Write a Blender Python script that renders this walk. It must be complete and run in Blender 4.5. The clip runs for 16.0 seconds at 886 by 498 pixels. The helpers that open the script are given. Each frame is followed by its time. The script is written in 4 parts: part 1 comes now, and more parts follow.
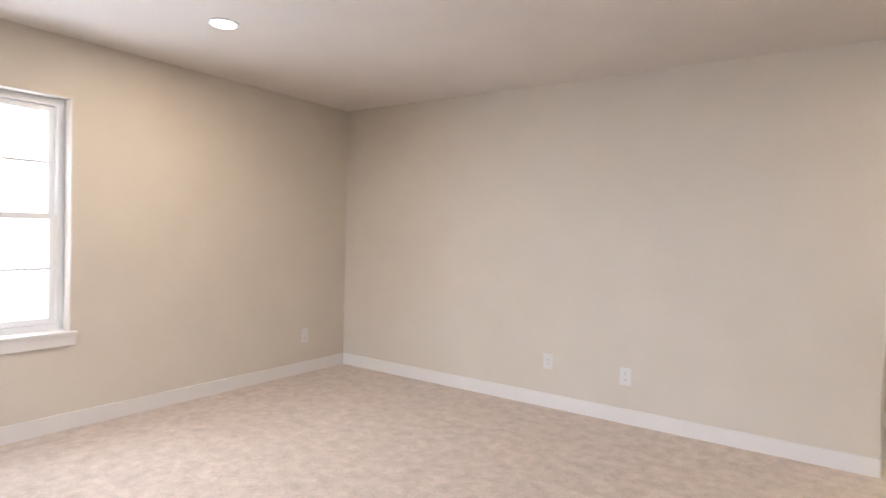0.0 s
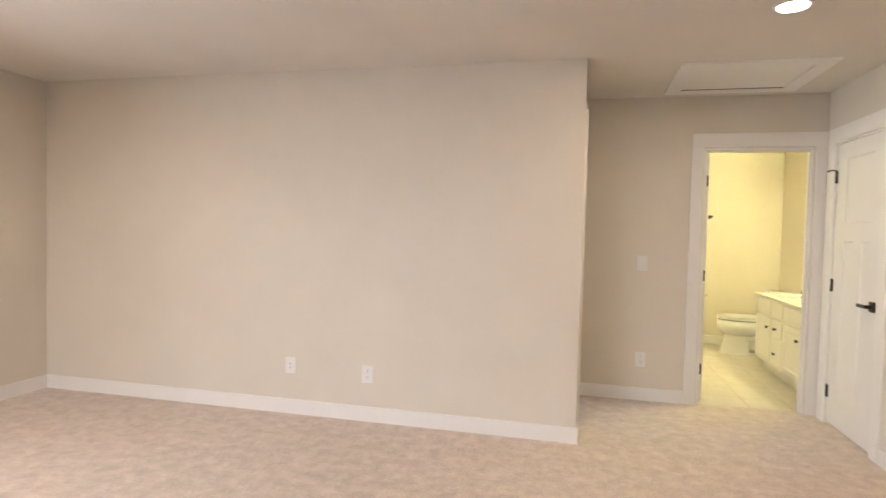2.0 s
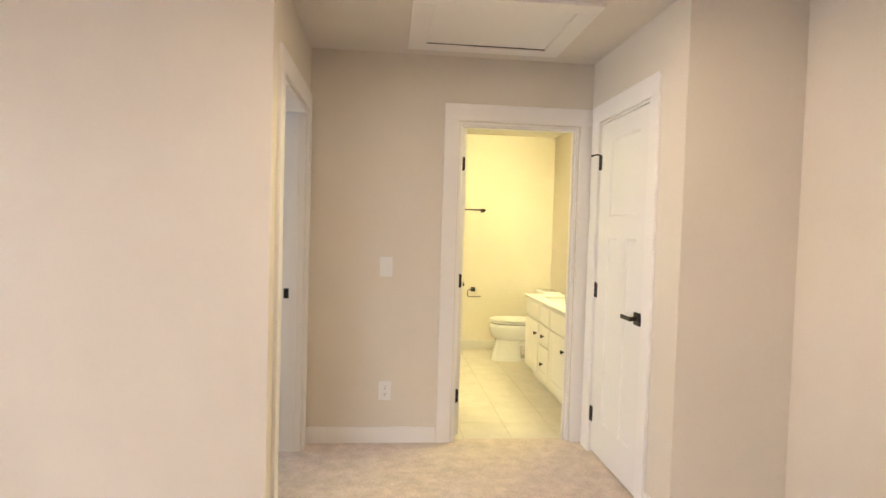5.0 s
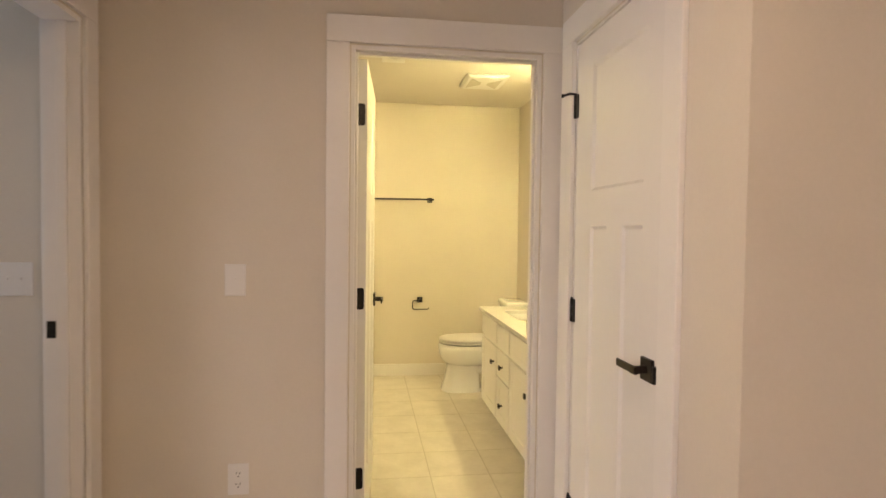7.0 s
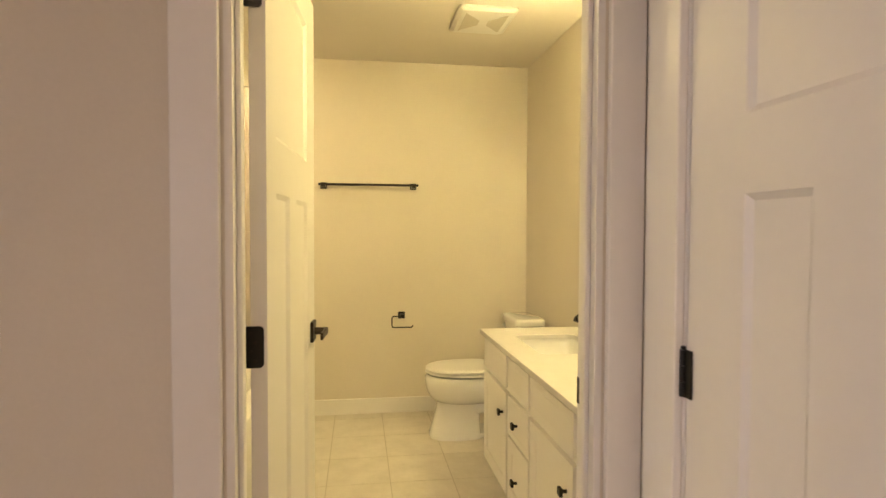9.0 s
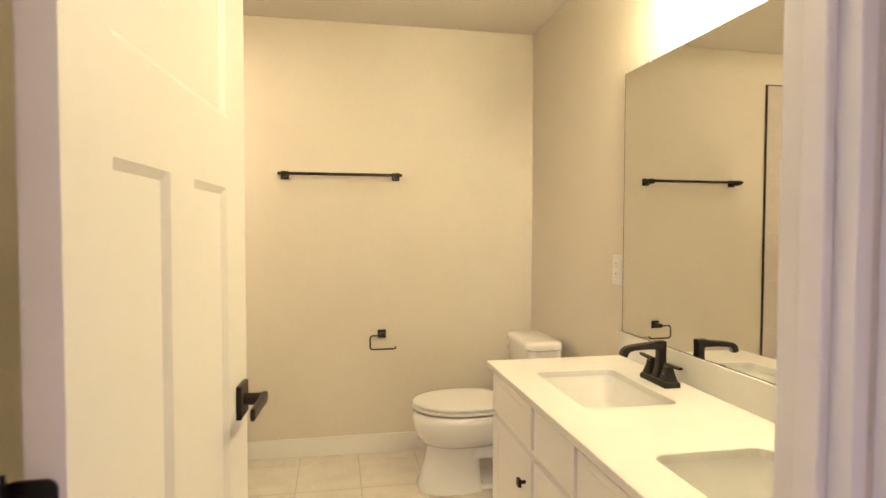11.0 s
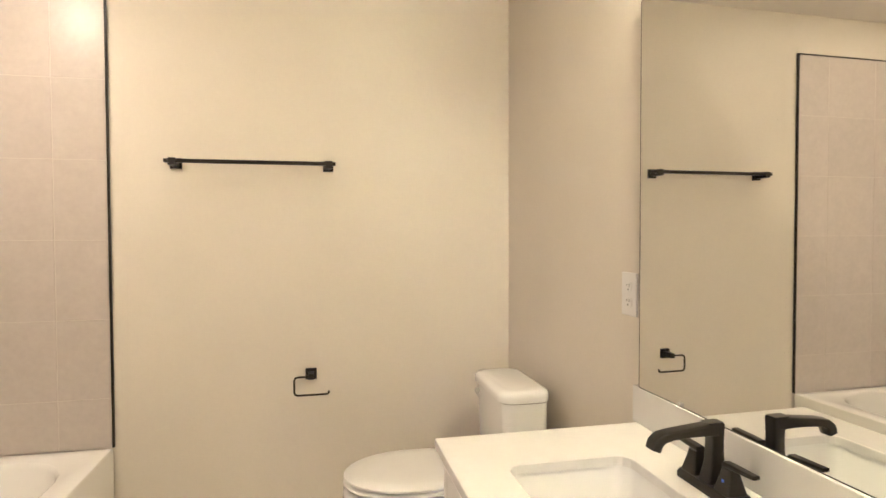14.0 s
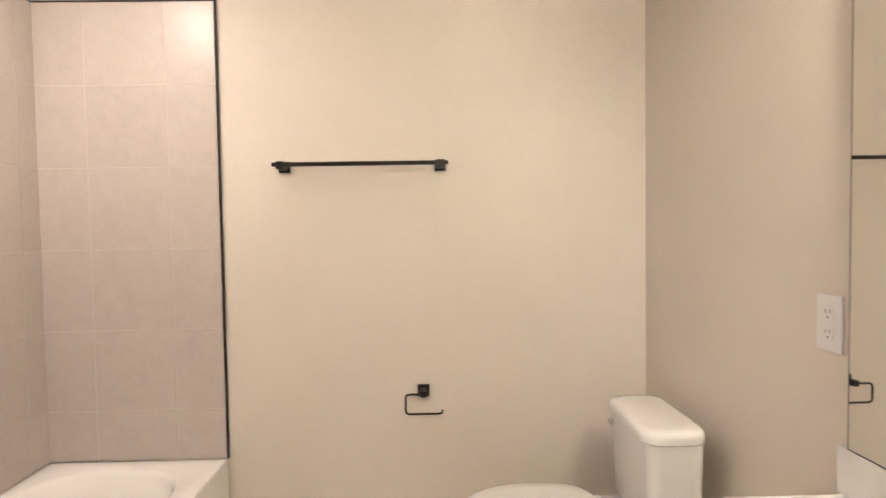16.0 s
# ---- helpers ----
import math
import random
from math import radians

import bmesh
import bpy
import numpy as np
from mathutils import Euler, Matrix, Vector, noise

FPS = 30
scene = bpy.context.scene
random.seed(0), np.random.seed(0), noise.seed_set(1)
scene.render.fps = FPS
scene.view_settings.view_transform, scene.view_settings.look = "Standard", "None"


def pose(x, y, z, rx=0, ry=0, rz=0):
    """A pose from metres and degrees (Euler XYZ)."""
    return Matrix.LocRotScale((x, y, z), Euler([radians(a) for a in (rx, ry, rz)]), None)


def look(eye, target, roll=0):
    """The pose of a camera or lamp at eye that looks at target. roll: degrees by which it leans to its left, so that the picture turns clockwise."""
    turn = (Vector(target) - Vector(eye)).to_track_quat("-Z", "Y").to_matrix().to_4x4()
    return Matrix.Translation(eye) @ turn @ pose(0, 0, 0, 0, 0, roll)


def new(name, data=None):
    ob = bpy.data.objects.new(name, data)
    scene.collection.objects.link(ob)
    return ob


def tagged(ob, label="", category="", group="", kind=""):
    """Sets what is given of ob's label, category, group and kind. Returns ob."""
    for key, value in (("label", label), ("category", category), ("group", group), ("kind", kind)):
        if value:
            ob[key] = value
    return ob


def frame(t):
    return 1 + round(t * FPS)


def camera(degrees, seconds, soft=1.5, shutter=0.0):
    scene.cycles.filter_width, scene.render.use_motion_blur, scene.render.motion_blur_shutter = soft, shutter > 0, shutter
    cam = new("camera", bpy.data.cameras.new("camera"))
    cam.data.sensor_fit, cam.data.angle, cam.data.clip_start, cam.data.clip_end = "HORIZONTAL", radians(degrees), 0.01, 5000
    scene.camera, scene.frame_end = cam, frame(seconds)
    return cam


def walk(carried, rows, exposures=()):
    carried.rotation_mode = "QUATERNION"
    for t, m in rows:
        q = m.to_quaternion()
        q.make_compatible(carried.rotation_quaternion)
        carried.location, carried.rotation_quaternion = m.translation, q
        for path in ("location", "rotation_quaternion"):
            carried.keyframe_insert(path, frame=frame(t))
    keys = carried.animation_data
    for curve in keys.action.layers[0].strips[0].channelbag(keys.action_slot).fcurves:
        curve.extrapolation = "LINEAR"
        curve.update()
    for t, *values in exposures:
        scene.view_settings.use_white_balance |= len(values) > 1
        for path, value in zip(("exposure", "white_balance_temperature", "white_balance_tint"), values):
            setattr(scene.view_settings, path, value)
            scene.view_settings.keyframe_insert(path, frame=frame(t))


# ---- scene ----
cam = camera(75.5, 16.0, shutter=0.4)
PATH = [
    (0, (0.413, 0.085, 1.307), (-0.733, 1.724, 1.251), 1.6),
    (0.5, (0.443, 0.083, 1.361), (-0.51, 1.84, 1.289), 1.4),
    (1, (0.509, 0.174, 1.388), (-0.288, 2.006, 1.307), 1.3),
    (1.5, (0.56, 0.265, 1.381), (-0.07, 2.162, 1.304), 1.4),
    (2, (0.6, 0.368, 1.359), (0.14, 2.313, 1.29), 1.4),
    (2.5, (0.67, 0.5, 1.343), (0.37, 2.477, 1.279), 1.4),
    (3, (0.746, 0.697, 1.355), (0.578, 2.689, 1.291), 1.5),
    (3.5, (0.821, 0.913, 1.356), (0.785, 2.911, 1.286), 1.5),
    (4, (0.957, 1.177, 1.357), (1.012, 3.175, 1.287), 1.4),
    (4.2, (0.99, 1.264, 1.374), (1.078, 3.26, 1.3), 1.6),
    (6.3, (1.424, 2.485, 1.325), (1.689, 4.466, 1.261), 0.9),
    (6.5, (1.49, 2.638, 1.314), (1.752, 4.62, 1.251), 0.8),
    (7, (1.607, 2.952, 1.325), (1.877, 4.933, 1.259), 0.7),
    (7.5, (1.71, 3.243, 1.306), (1.991, 5.222, 1.238), 0.6),
    (8, (1.781, 3.517, 1.308), (2.065, 5.496, 1.24), 0.5),
    (8.5, (1.794, 3.836, 1.298), (2.082, 5.814, 1.23), 0.4),
    (9, (1.805, 4.097, 1.285), (2.097, 6.075, 1.221), 0.2),
    (9.2, (1.815, 4.195, 1.283), (2.11, 6.172, 1.218), 0.3),
    (11.3, (1.854, 4.925, 1.297), (2.235, 6.888, 1.227), 0.2),
    (11.5, (1.897, 4.997, 1.292), (2.284, 6.960, 1.225), 0.3),
    (12, (1.991, 5.086, 1.294), (2.399, 7.043, 1.225), 0.3),
    (12.5, (2.038, 5.183, 1.289), (2.472, 7.135, 1.225), 0.1),
    (13, (2.107, 5.308, 1.297), (2.536, 7.26, 1.227), -0.0),
    (13.5, (2.109, 5.449, 1.294), (2.554, 7.398, 1.232), -0.0),
    (14, (2.141, 5.563, 1.303), (2.565, 7.517, 1.246), -0.2),
    (14.5, (2.136, 5.647, 1.316), (2.556, 7.601, 1.252), -0.2),
    (15, (2.167, 5.73, 1.303), (2.487, 7.704, 1.253), -0.5),
    (15.5, (2.185, 5.788, 1.282), (2.361, 7.78, 1.258), -0.6),
    (16, (2.146, 5.825, 1.348), (2.185, 7.823, 1.27), -0.9),
]
EXPOSURES = [(0, -0.27, 5950, 14), (0.5, -0.13, 6050, 14), (1, -0.27, 6200, 15), (2.5, -0.03, 6500, 15), (4.2, 0.15, 6450, 14), (6.3, -0.36, 7100, 23), (9.2, -0.84, 7500, 28), (11.3, -0.64, 5900, 42),
             (12.5, -0.63, 5650, 45), (14, -0.64, 5400, 46), (16, -0.68, 5200, 52)]
walk(cam, [(t, look(eye, target, roll)) for t, eye, target, roll in PATH], EXPOSURES)

# ---- plan (metres) ----
CEIL = 2.455
XL, XE = -3.56, 2.965            # bedroom's window wall and the wall opposite
YB = -1.8                        # bedroom's rear wall
YA, TH = 4.11, 0.12              # long bedroom wall, wall thickness
XA = 0.62                        # end of the long wall
YD = 5.258                       # wall with the bathroom door
XC, YC = 2.41, 4.072             # closet wall and its corner
BX0, BX1, BY0, BY1 = 0.598, 3.010, 5.352, 8.118   # bathroom
DL, DR, DH = 1.548, 2.322, 2.05  # bathroom doorway
CL, CR = 4.402, 5.090            # closet doorway along y
HL, HR = 4.315, 5.125            # hall doorway along y
TUBX, TUBY, TUBZ = 1.315, 6.60, 0.432

# ---- world and lights ----
world = bpy.data.worlds.new("sky")
scene.world = world
world.use_nodes = True
nt = world.node_tree
sky = nt.nodes.new("ShaderNodeTexSky")
sky.sky_type, sky.sun_disc = "NISHITA", False
sky.sun_elevation, sky.sun_rotation = radians(50), radians(200)
bg = nt.nodes["Background"]
nt.links.new(sky.outputs[0], bg.inputs[0])
bg.inputs[1].default_value = 0.15
sun = new("sun", bpy.data.lights.new("sun", "SUN"))
sun.data.energy, sun.data.angle, sun.data.color = 1.0, radians(15), (1.0, 0.96, 0.9)
sun.matrix_world = look((10, 10, 12), (0, 0, 0))


def area_lamp(name, at, towards, size, size_y, power, colour, shape="RECTANGLE"):
    data = bpy.data.lights.new(name, "AREA")
    data.shape, data.size, data.size_y, data.energy, data.color = shape, size, size_y, power, colour
    ob = new(name, data)
    ob.matrix_world = look(at, towards)
    return ob


DAY = (0.91, 0.955, 1.0)
WARM = (1.0, 0.80, 0.56)
VANITY = (0.96, 0.89, 0.385)
TUB_CAN = (0.97, 0.87, 0.43)
area_lamp("window_light", (XL - 1.7, 1.23, 3.7), (XL + 0.3, 1.25, 1.2), 3.0, 1.8, 90, DAY)
area_lamp("window_light", (XL - 0.42, 1.20, 1.5), (0, 1.20, 1.4), 2.2, 1.9, 250, DAY)
# fill from behind, let in by the added rear window
area_lamp("rear_fill_light", (-1.3, YB - 1.75, 2.9), (-1.2, YB, 2.5), 3.0, 2.0, 1000, DAY)
# bluish fill added inside the hall, which has no window of its own
area_lamp("hall_fill_light", (-1.8, 4.7, 1.4), (0.4, 4.7, 1.2), 0.8, 1.2, 21, (0.58, 0.77, 1.0))
for cx, cy in ((-2.50, 2.03), (1.55, 3.41)):
    area_lamp("can_light", (cx, cy, CEIL - 0.022), (cx, cy, 0), 0.12, 0.12, 24, WARM, "DISK")
area_lamp("can_light", (0.945, 7.29, CEIL - 0.022), (0.945, 7.29, 0), 0.10, 0.10, 30, TUB_CAN, "DISK")


# ---- materials ----
def links(m):
    m.use_nodes = True
    return m.node_tree, m.node_tree.nodes["Principled BSDF"]


def material(name, colour, rough=0.5, metal=0.0, grain=0.0, grain_scale=60.0, blotch=0.0, blotch_scale=2.5,
             bump=0.0, bump_scale=200.0, coat=0.0, per_piece=0.0, rough_var=0.0, colour2=None):
    """A surface with two scales of variation in its colour and a fine relief."""
    m = bpy.data.materials.new(name)
    t, b = links(m)
    n = t.nodes
    b.inputs["Roughness"].default_value = rough
    b.inputs["Metallic"].default_value = metal
    b.inputs["Coat Weight"].default_value = coat
    b.inputs["Coat Roughness"].default_value = 0.08
    co = n.new("ShaderNodeTexCoord")
    geo = n.new("ShaderNodeNewGeometry")

    def noise_at(scale, detail=3.0):
        x = n.new("ShaderNodeTexNoise")
        x.inputs["Scale"].default_value, x.inputs["Detail"].default_value = scale, detail
        t.links.new(geo.outputs["Position"], x.inputs["Vector"])
        return x.outputs["Fac"]

    def spread(fac, amount, low=0.3, high=0.7):
        r = n.new("ShaderNodeMapRange")
        r.inputs["From Min"].default_value, r.inputs["From Max"].default_value = low, high
        r.inputs["To Min"].default_value, r.inputs["To Max"].default_value = 1 - amount, 1 + amount
        t.links.new(fac, r.inputs["Value"])
        return r.outputs["Result"]

    value = None
    terms = []
    if grain:
        terms.append(spread(noise_at(grain_scale, 4), grain))
    if blotch:
        terms.append(spread(noise_at(blotch_scale, 3), blotch))
    if per_piece:
        info = n.new("ShaderNodeObjectInfo")
        terms.append(spread(info.outputs["Random"], per_piece, 0, 1))
    for term in terms:
        if value is None:
            value = term
        else:
            mul = n.new("ShaderNodeMath")
            mul.operation = "MULTIPLY"
            t.links.new(value, mul.inputs[0])
            t.links.new(term, mul.inputs[1])
            value = mul.outputs[0]
    base = (*colour, 1)
    if value is not None:
        vm = n.new("ShaderNodeVectorMath")
        vm.operation = "SCALE"
        if colour2:
            mix = n.new("ShaderNodeMix")
            mix.data_type = "RGBA"
            mix.inputs[6].default_value, mix.inputs[7].default_value = base, (*colour2, 1)
            ramp = n.new("ShaderNodeMapRange")
            ramp.inputs["From Min"].default_value, ramp.inputs["From Max"].default_value = 0.35, 0.65
            t.links.new(noise_at(blotch_scale * 1.7, 5), ramp.inputs["Value"])
            t.links.new(ramp.outputs["Result"], mix.inputs[0])
            t.links.new(mix.outputs[2], vm.inputs[0])
        else:
            vm.inputs[0].default_value = colour
        t.links.new(value, vm.inputs["Scale"])
        t.links.new(vm.outputs["Vector"], b.inputs["Base Color"])
    else:
        b.inputs["Base Color"].default_value = base
    if rough_var:
        r = n.new("ShaderNodeMapRange")
        r.inputs["To Min"].default_value, r.inputs["To Max"].default_value = rough - rough_var, rough + rough_var
        t.links.new(noise_at(5.0), r.inputs["Value"])
        t.links.new(r.outputs["Result"], b.inputs["Roughness"])
    if bump:
        bp = n.new("ShaderNodeBump")
        bp.inputs["Strength"].default_value = bump
        bp.inputs["Distance"].default_value = 0.002
        t.links.new(noise_at(bump_scale, 3), bp.inputs["Height"])
        t.links.new(bp.outputs["Normal"], b.inputs["Normal"])
    return m


WALL = material("greige_wall_paint", (0.655, 0.602, 0.523), 0.50, grain=0.012, grain_scale=90, blotch=0.02, bump=0.20, bump_scale=170)
CEILING = material("ceiling_paint", (0.68, 0.635, 0.585), 0.85, grain=0.015, grain_scale=90, blotch=0.02, bump=0.35, bump_scale=120)
TRIM = material("white_trim_paint", (0.77, 0.75, 0.73), 0.35, grain=0.008, grain_scale=40, blotch=0.015, bump=0.06, bump_scale=60, rough_var=0.06)
DOOR = material("white_door_paint", (0.75, 0.73, 0.71), 0.4, grain=0.008, grain_scale=40, blotch=0.015, bump=0.10, bump_scale=90, rough_var=0.06)
CABINET = material("white_cabinet_paint", (0.78, 0.76, 0.73), 0.35, grain=0.01, grain_scale=40, blotch=0.015, bump=0.05, bump_scale=70)
VINYL = material("white_vinyl", (0.84, 0.85, 0.86), 0.35, grain=0.01, blotch=0.01)
PLASTIC = material("white_plastic", (0.74, 0.73, 0.72), 0.3, grain=0.006, blotch=0.01)
SOCKET = material("grey_socket", (0.42, 0.42, 0.45), 0.5)
SLOT = material("dark_slot", (0.03, 0.03, 0.03), 0.6)
BLACK = material("matte_black_metal", (0.018, 0.016, 0.015), 0.38, 0.6, grain=0.15, grain_scale=300, rough_var=0.08)
BRONZE = material("dark_bronze_metal", (0.03, 0.024, 0.02), 0.4, 0.7, grain=0.15, grain_scale=250, rough_var=0.08)
STEEL = material("brushed_steel", (0.55, 0.54, 0.52), 0.3, 1.0, grain=0.05)
PORCELAIN = material("white_porcelain", (0.79, 0.79, 0.79), 0.10, grain=0.004, blotch=0.01, coat=0.6)
ACRYLIC = material("white_tub_acrylic", (0.85, 0.84, 0.82), 0.16, grain=0.004, blotch=0.01, coat=0.3)
QUARTZ = material("white_quartz", (0.70, 0.69, 0.675), 0.22, grain=0.025, grain_scale=420, blotch=0.015, blotch_scale=14)
FLOOR_TILE = material("beige_floor_tile", (0.58, 0.54, 0.48), 0.42, grain=0.03, grain_scale=35, blotch=0.04, blotch_scale=5, per_piece=0.02, rough_var=0.08, bump=0.06, bump_scale=60, colour2=(0.63, 0.59, 0.53))
WALL_TILE = material("beige_wall_tile", (0.475, 0.422, 0.388), 0.33, grain=0.03, grain_scale=45, blotch=0.02, blotch_scale=9, per_piece=0.02, rough_var=0.06, bump=0.05, bump_scale=40, colour2=(0.495, 0.442, 0.405))
GROUT = material("light_grout", (0.56, 0.51, 0.465), 0.9, grain=0.05, grain_scale=200)
FLOOR_GROUT = material("floor_grout", (0.49, 0.45, 0.395), 0.9, grain=0.06, grain_scale=200)
CARPET = material("beige_carpet", (0.515, 0.425, 0.357), 0.95, grain=0.16, grain_scale=110, blotch=0.08, blotch_scale=8, bump=1.0, bump_scale=190, colour2=(0.615, 0.515, 0.438))
CARPET.node_tree.nodes["Principled BSDF"].inputs["Sheen Weight"].default_value = 0.25
MIRROR = material("mirror_silver", (0.95, 0.965, 0.93), 0.015, 1.0)
COLD = material("blue_dot", (0.03, 0.12, 0.6), 0.4)
LAWN = material("lawn", (0.09, 0.13, 0.05), 0.95, grain=0.3, grain_scale=5, blotch=0.2, blotch_scale=0.4)


def glow(name, colour, strength):
    m = bpy.data.materials.new(name)
    t, b = links(m)
    b.inputs["Base Color"].default_value = (0.8, 0.8, 0.8, 1)
    b.inputs["Emission Color"].default_value = (*colour, 1)
    b.inputs["Emission Strength"].default_value = strength
    return m


LAMP = glow("lamp_diffuser", (1.0, 0.93, 0.80), 6)
GLOBE = glow("lit_frosted_globe", VANITY, 545)
GLASS = bpy.data.materials.new("window_glass")
gt, gb = links(GLASS)
gb.inputs["Transmission Weight"].default_value, gb.inputs["Roughness"].default_value, gb.inputs["IOR"].default_value = 1.0, 0.0, 1.45


# ---- building helpers ----
T = Matrix.Translation
ROOTS = {}


def thing(name, label="", category="", at=(0, 0, 0), local=False, group="", kind=""):
    """A top-level thing: an Empty at its base. Unless local, its parts are given in the world's metres."""
    ob = new(name)
    ob.empty_display_size = 0.1
    ob.matrix_basis = Matrix.Translation(at)
    if not local:
        ROOTS[ob.name] = Matrix.Translation(at).inverted()
    return tagged(ob, label, category, group, kind)


def finish(bm, name, mat, smooth=False):
    bmesh.ops.recalc_face_normals(bm, faces=bm.faces)
    me = bpy.data.meshes.new(name)
    bm.to_mesh(me)
    bm.free()
    me.materials.append(mat)
    if smooth:
        me.polygons.foreach_set("use_smooth", [True] * len(me.polygons))
        me.set_sharp_from_angle(angle=radians(40))
    return me


def part(name, bm, mat, parent, label="", smooth=False):
    root = parent
    while root.parent:
        root = root.parent
    if root.name in ROOTS:
        bm.transform(ROOTS[root.name])
    ob = new(name, finish(bm, name, mat, smooth))
    ob.parent = parent
    return tagged(ob, label)


def solid(name, bm, mat, label="", category="", kind="structure", smooth=False):
    return tagged(new(name, finish(bm, name, mat, smooth)), label, category, "", kind)


def box(bm, x0, x1, y0, y1, z0, z1, bevel=0.0, seg=2):
    t = bmesh.new()
    bmesh.ops.create_cube(t, size=1)
    for v in t.verts:
        v.co = ((x0 + x1) / 2 + v.co.x * (x1 - x0), (y0 + y1) / 2 + v.co.y * (y1 - y0), (z0 + z1) / 2 + v.co.z * (z1 - z0))
    if bevel:
        bmesh.ops.bevel(t, geom=list(t.edges), offset=bevel, segments=seg, affect="EDGES", profile=0.5)
    me = bpy.data.meshes.new("tmp")
    t.to_mesh(me)
    t.free()
    bm.from_mesh(me)
    bpy.data.meshes.remove(me)
    return bm


def B(*dims, bevel=0.0, seg=2):
    return box(bmesh.new(), *dims, bevel=bevel, seg=seg)


def loft(bm, rings, cap0=True, cap1=True, closed=True):
    """Skins rings of equal counts."""
    vs = [[bm.verts.new(p) for p in r] for r in rings]
    n = len(vs[0])
    for a, b in zip(vs, vs[1:]):
        for i in range(n if closed else n - 1):
            j = (i + 1) % n
            bm.faces.new((a[i], a[j], b[j], b[i]))
    if cap0:
        bm.faces.new(vs[0][::-1])
    if cap1:
        bm.faces.new(vs[-1])
    return bm


def rounded(x0, x1, y0, y1, r, z, seg=5):
    """A rounded rectangle at height z."""
    out = []
    for cx, cy, a0 in ((x1 - r, y1 - r, 0), (x0 + r, y1 - r, 90), (x0 + r, y0 + r, 180), (x1 - r, y0 + r, 270)):
        for i in range(seg + 1):
            a = radians(a0 + 90 * i / seg)
            out.append(Vector((cx + r * math.cos(a), cy + r * math.sin(a), z)))
    return out


def egg(cx, cy, front, back, half, z, n=40, power=2.0):
    """An egg-shaped ring, its front towards -x."""
    out = []
    for i in range(n):
        a = 2 * math.pi * i / n
        c, s = math.cos(a), math.sin(a)
        ax = back if c > 0 else front
        p = power if c < 0 else power + 1.2
        out.append(Vector((cx + ax * math.copysign(abs(c) ** (2 / p), c), cy + half * math.copysign(abs(s) ** (2 / p), s), z)))
    return out


def disc(bm, at, axis, r, length, n=20, r2=None):
    """A cylinder or cone from at along axis."""
    q = Vector(axis).to_track_quat("Z", "Y")
    rings = []
    for d, rr in ((0, r), (length, r if r2 is None else r2)):
        rings.append([Vector(at) + q @ Vector((rr * math.cos(2 * math.pi * i / n), rr * math.sin(2 * math.pi * i / n), d)) for i in range(n)])
    return loft(bm, rings)


def sweep(bm, path, sizes, side=Vector((0, 1, 0)), n=12, power=2.0):
    """A bar swept along points; sizes are (half width along side, half thickness)."""
    rings = []
    pts = [Vector(p) for p in path]
    for i, p in enumerate(pts):
        d = (pts[min(i + 1, len(pts) - 1)] - pts[max(i - 1, 0)]).normalized()
        up = d.cross(side).normalized()
        w, h = sizes[i] if isinstance(sizes, list) else sizes
        ring = []
        for k in range(n):
            a = 2 * math.pi * (k + 0.5) / n
            c, s = math.cos(a), math.sin(a)
            ring.append(p + side * (w * math.copysign(abs(c) ** (2 / power), c)) + up * (h * math.copysign(abs(s) ** (2 / power), s)))
        rings.append(ring)
    return loft(bm, rings)


def panelled(bm, w, h, t, panels, recess, slope):
    """A framed leaf in x 0..w, z 0..h, y -t..0, with panels (x0, x1, z0, z1) sunk on both faces."""
    xs = sorted({0.0, w, *(p[0] for p in panels), *(p[1] for p in panels)})
    zs = sorted({0.0, h, *(p[2] for p in panels), *(p[3] for p in panels)})
    for y in (0.0, -t):
        for a, b in zip(xs, xs[1:]):
            for c, d in zip(zs, zs[1:]):
                mx, mz = (a + b) / 2, (c + d) / 2
                if not any(p[0] < mx < p[1] and p[2] < mz < p[3] for p in panels):
                    bm.faces.new([bm.verts.new(v) for v in ((a, y, c), (b, y, c), (b, y, d), (a, y, d))])
        yi = y - recess if y == 0.0 else y + recess
        for x0, x1, z0, z1 in panels:
            o = [(x0, y, z0), (x1, y, z0), (x1, y, z1), (x0, y, z1)]
            i = [(x0 + slope, yi, z0 + slope), (x1 - slope, yi, z0 + slope), (x1 - slope, yi, z1 - slope), (x0 + slope, yi, z1 - slope)]
            for k in range(4):
                j = (k + 1) % 4
                bm.faces.new([bm.verts.new(v) for v in (o[k], o[j], i[j], i[k])])
            bm.faces.new([bm.verts.new(v) for v in i])
    for a, b in (((0, 0), (w, 0)), ((w, 0), (w, h)), ((w, h), (0, h)), ((0, h), (0, 0))):
        bm.faces.new([bm.verts.new(v) for v in ((a[0], 0, a[1]), (b[0], 0, b[1]), (b[0], -t, b[1]), (a[0], -t, a[1]))])
    bmesh.ops.remove_doubles(bm, verts=bm.verts, dist=0.0001)
    return bm


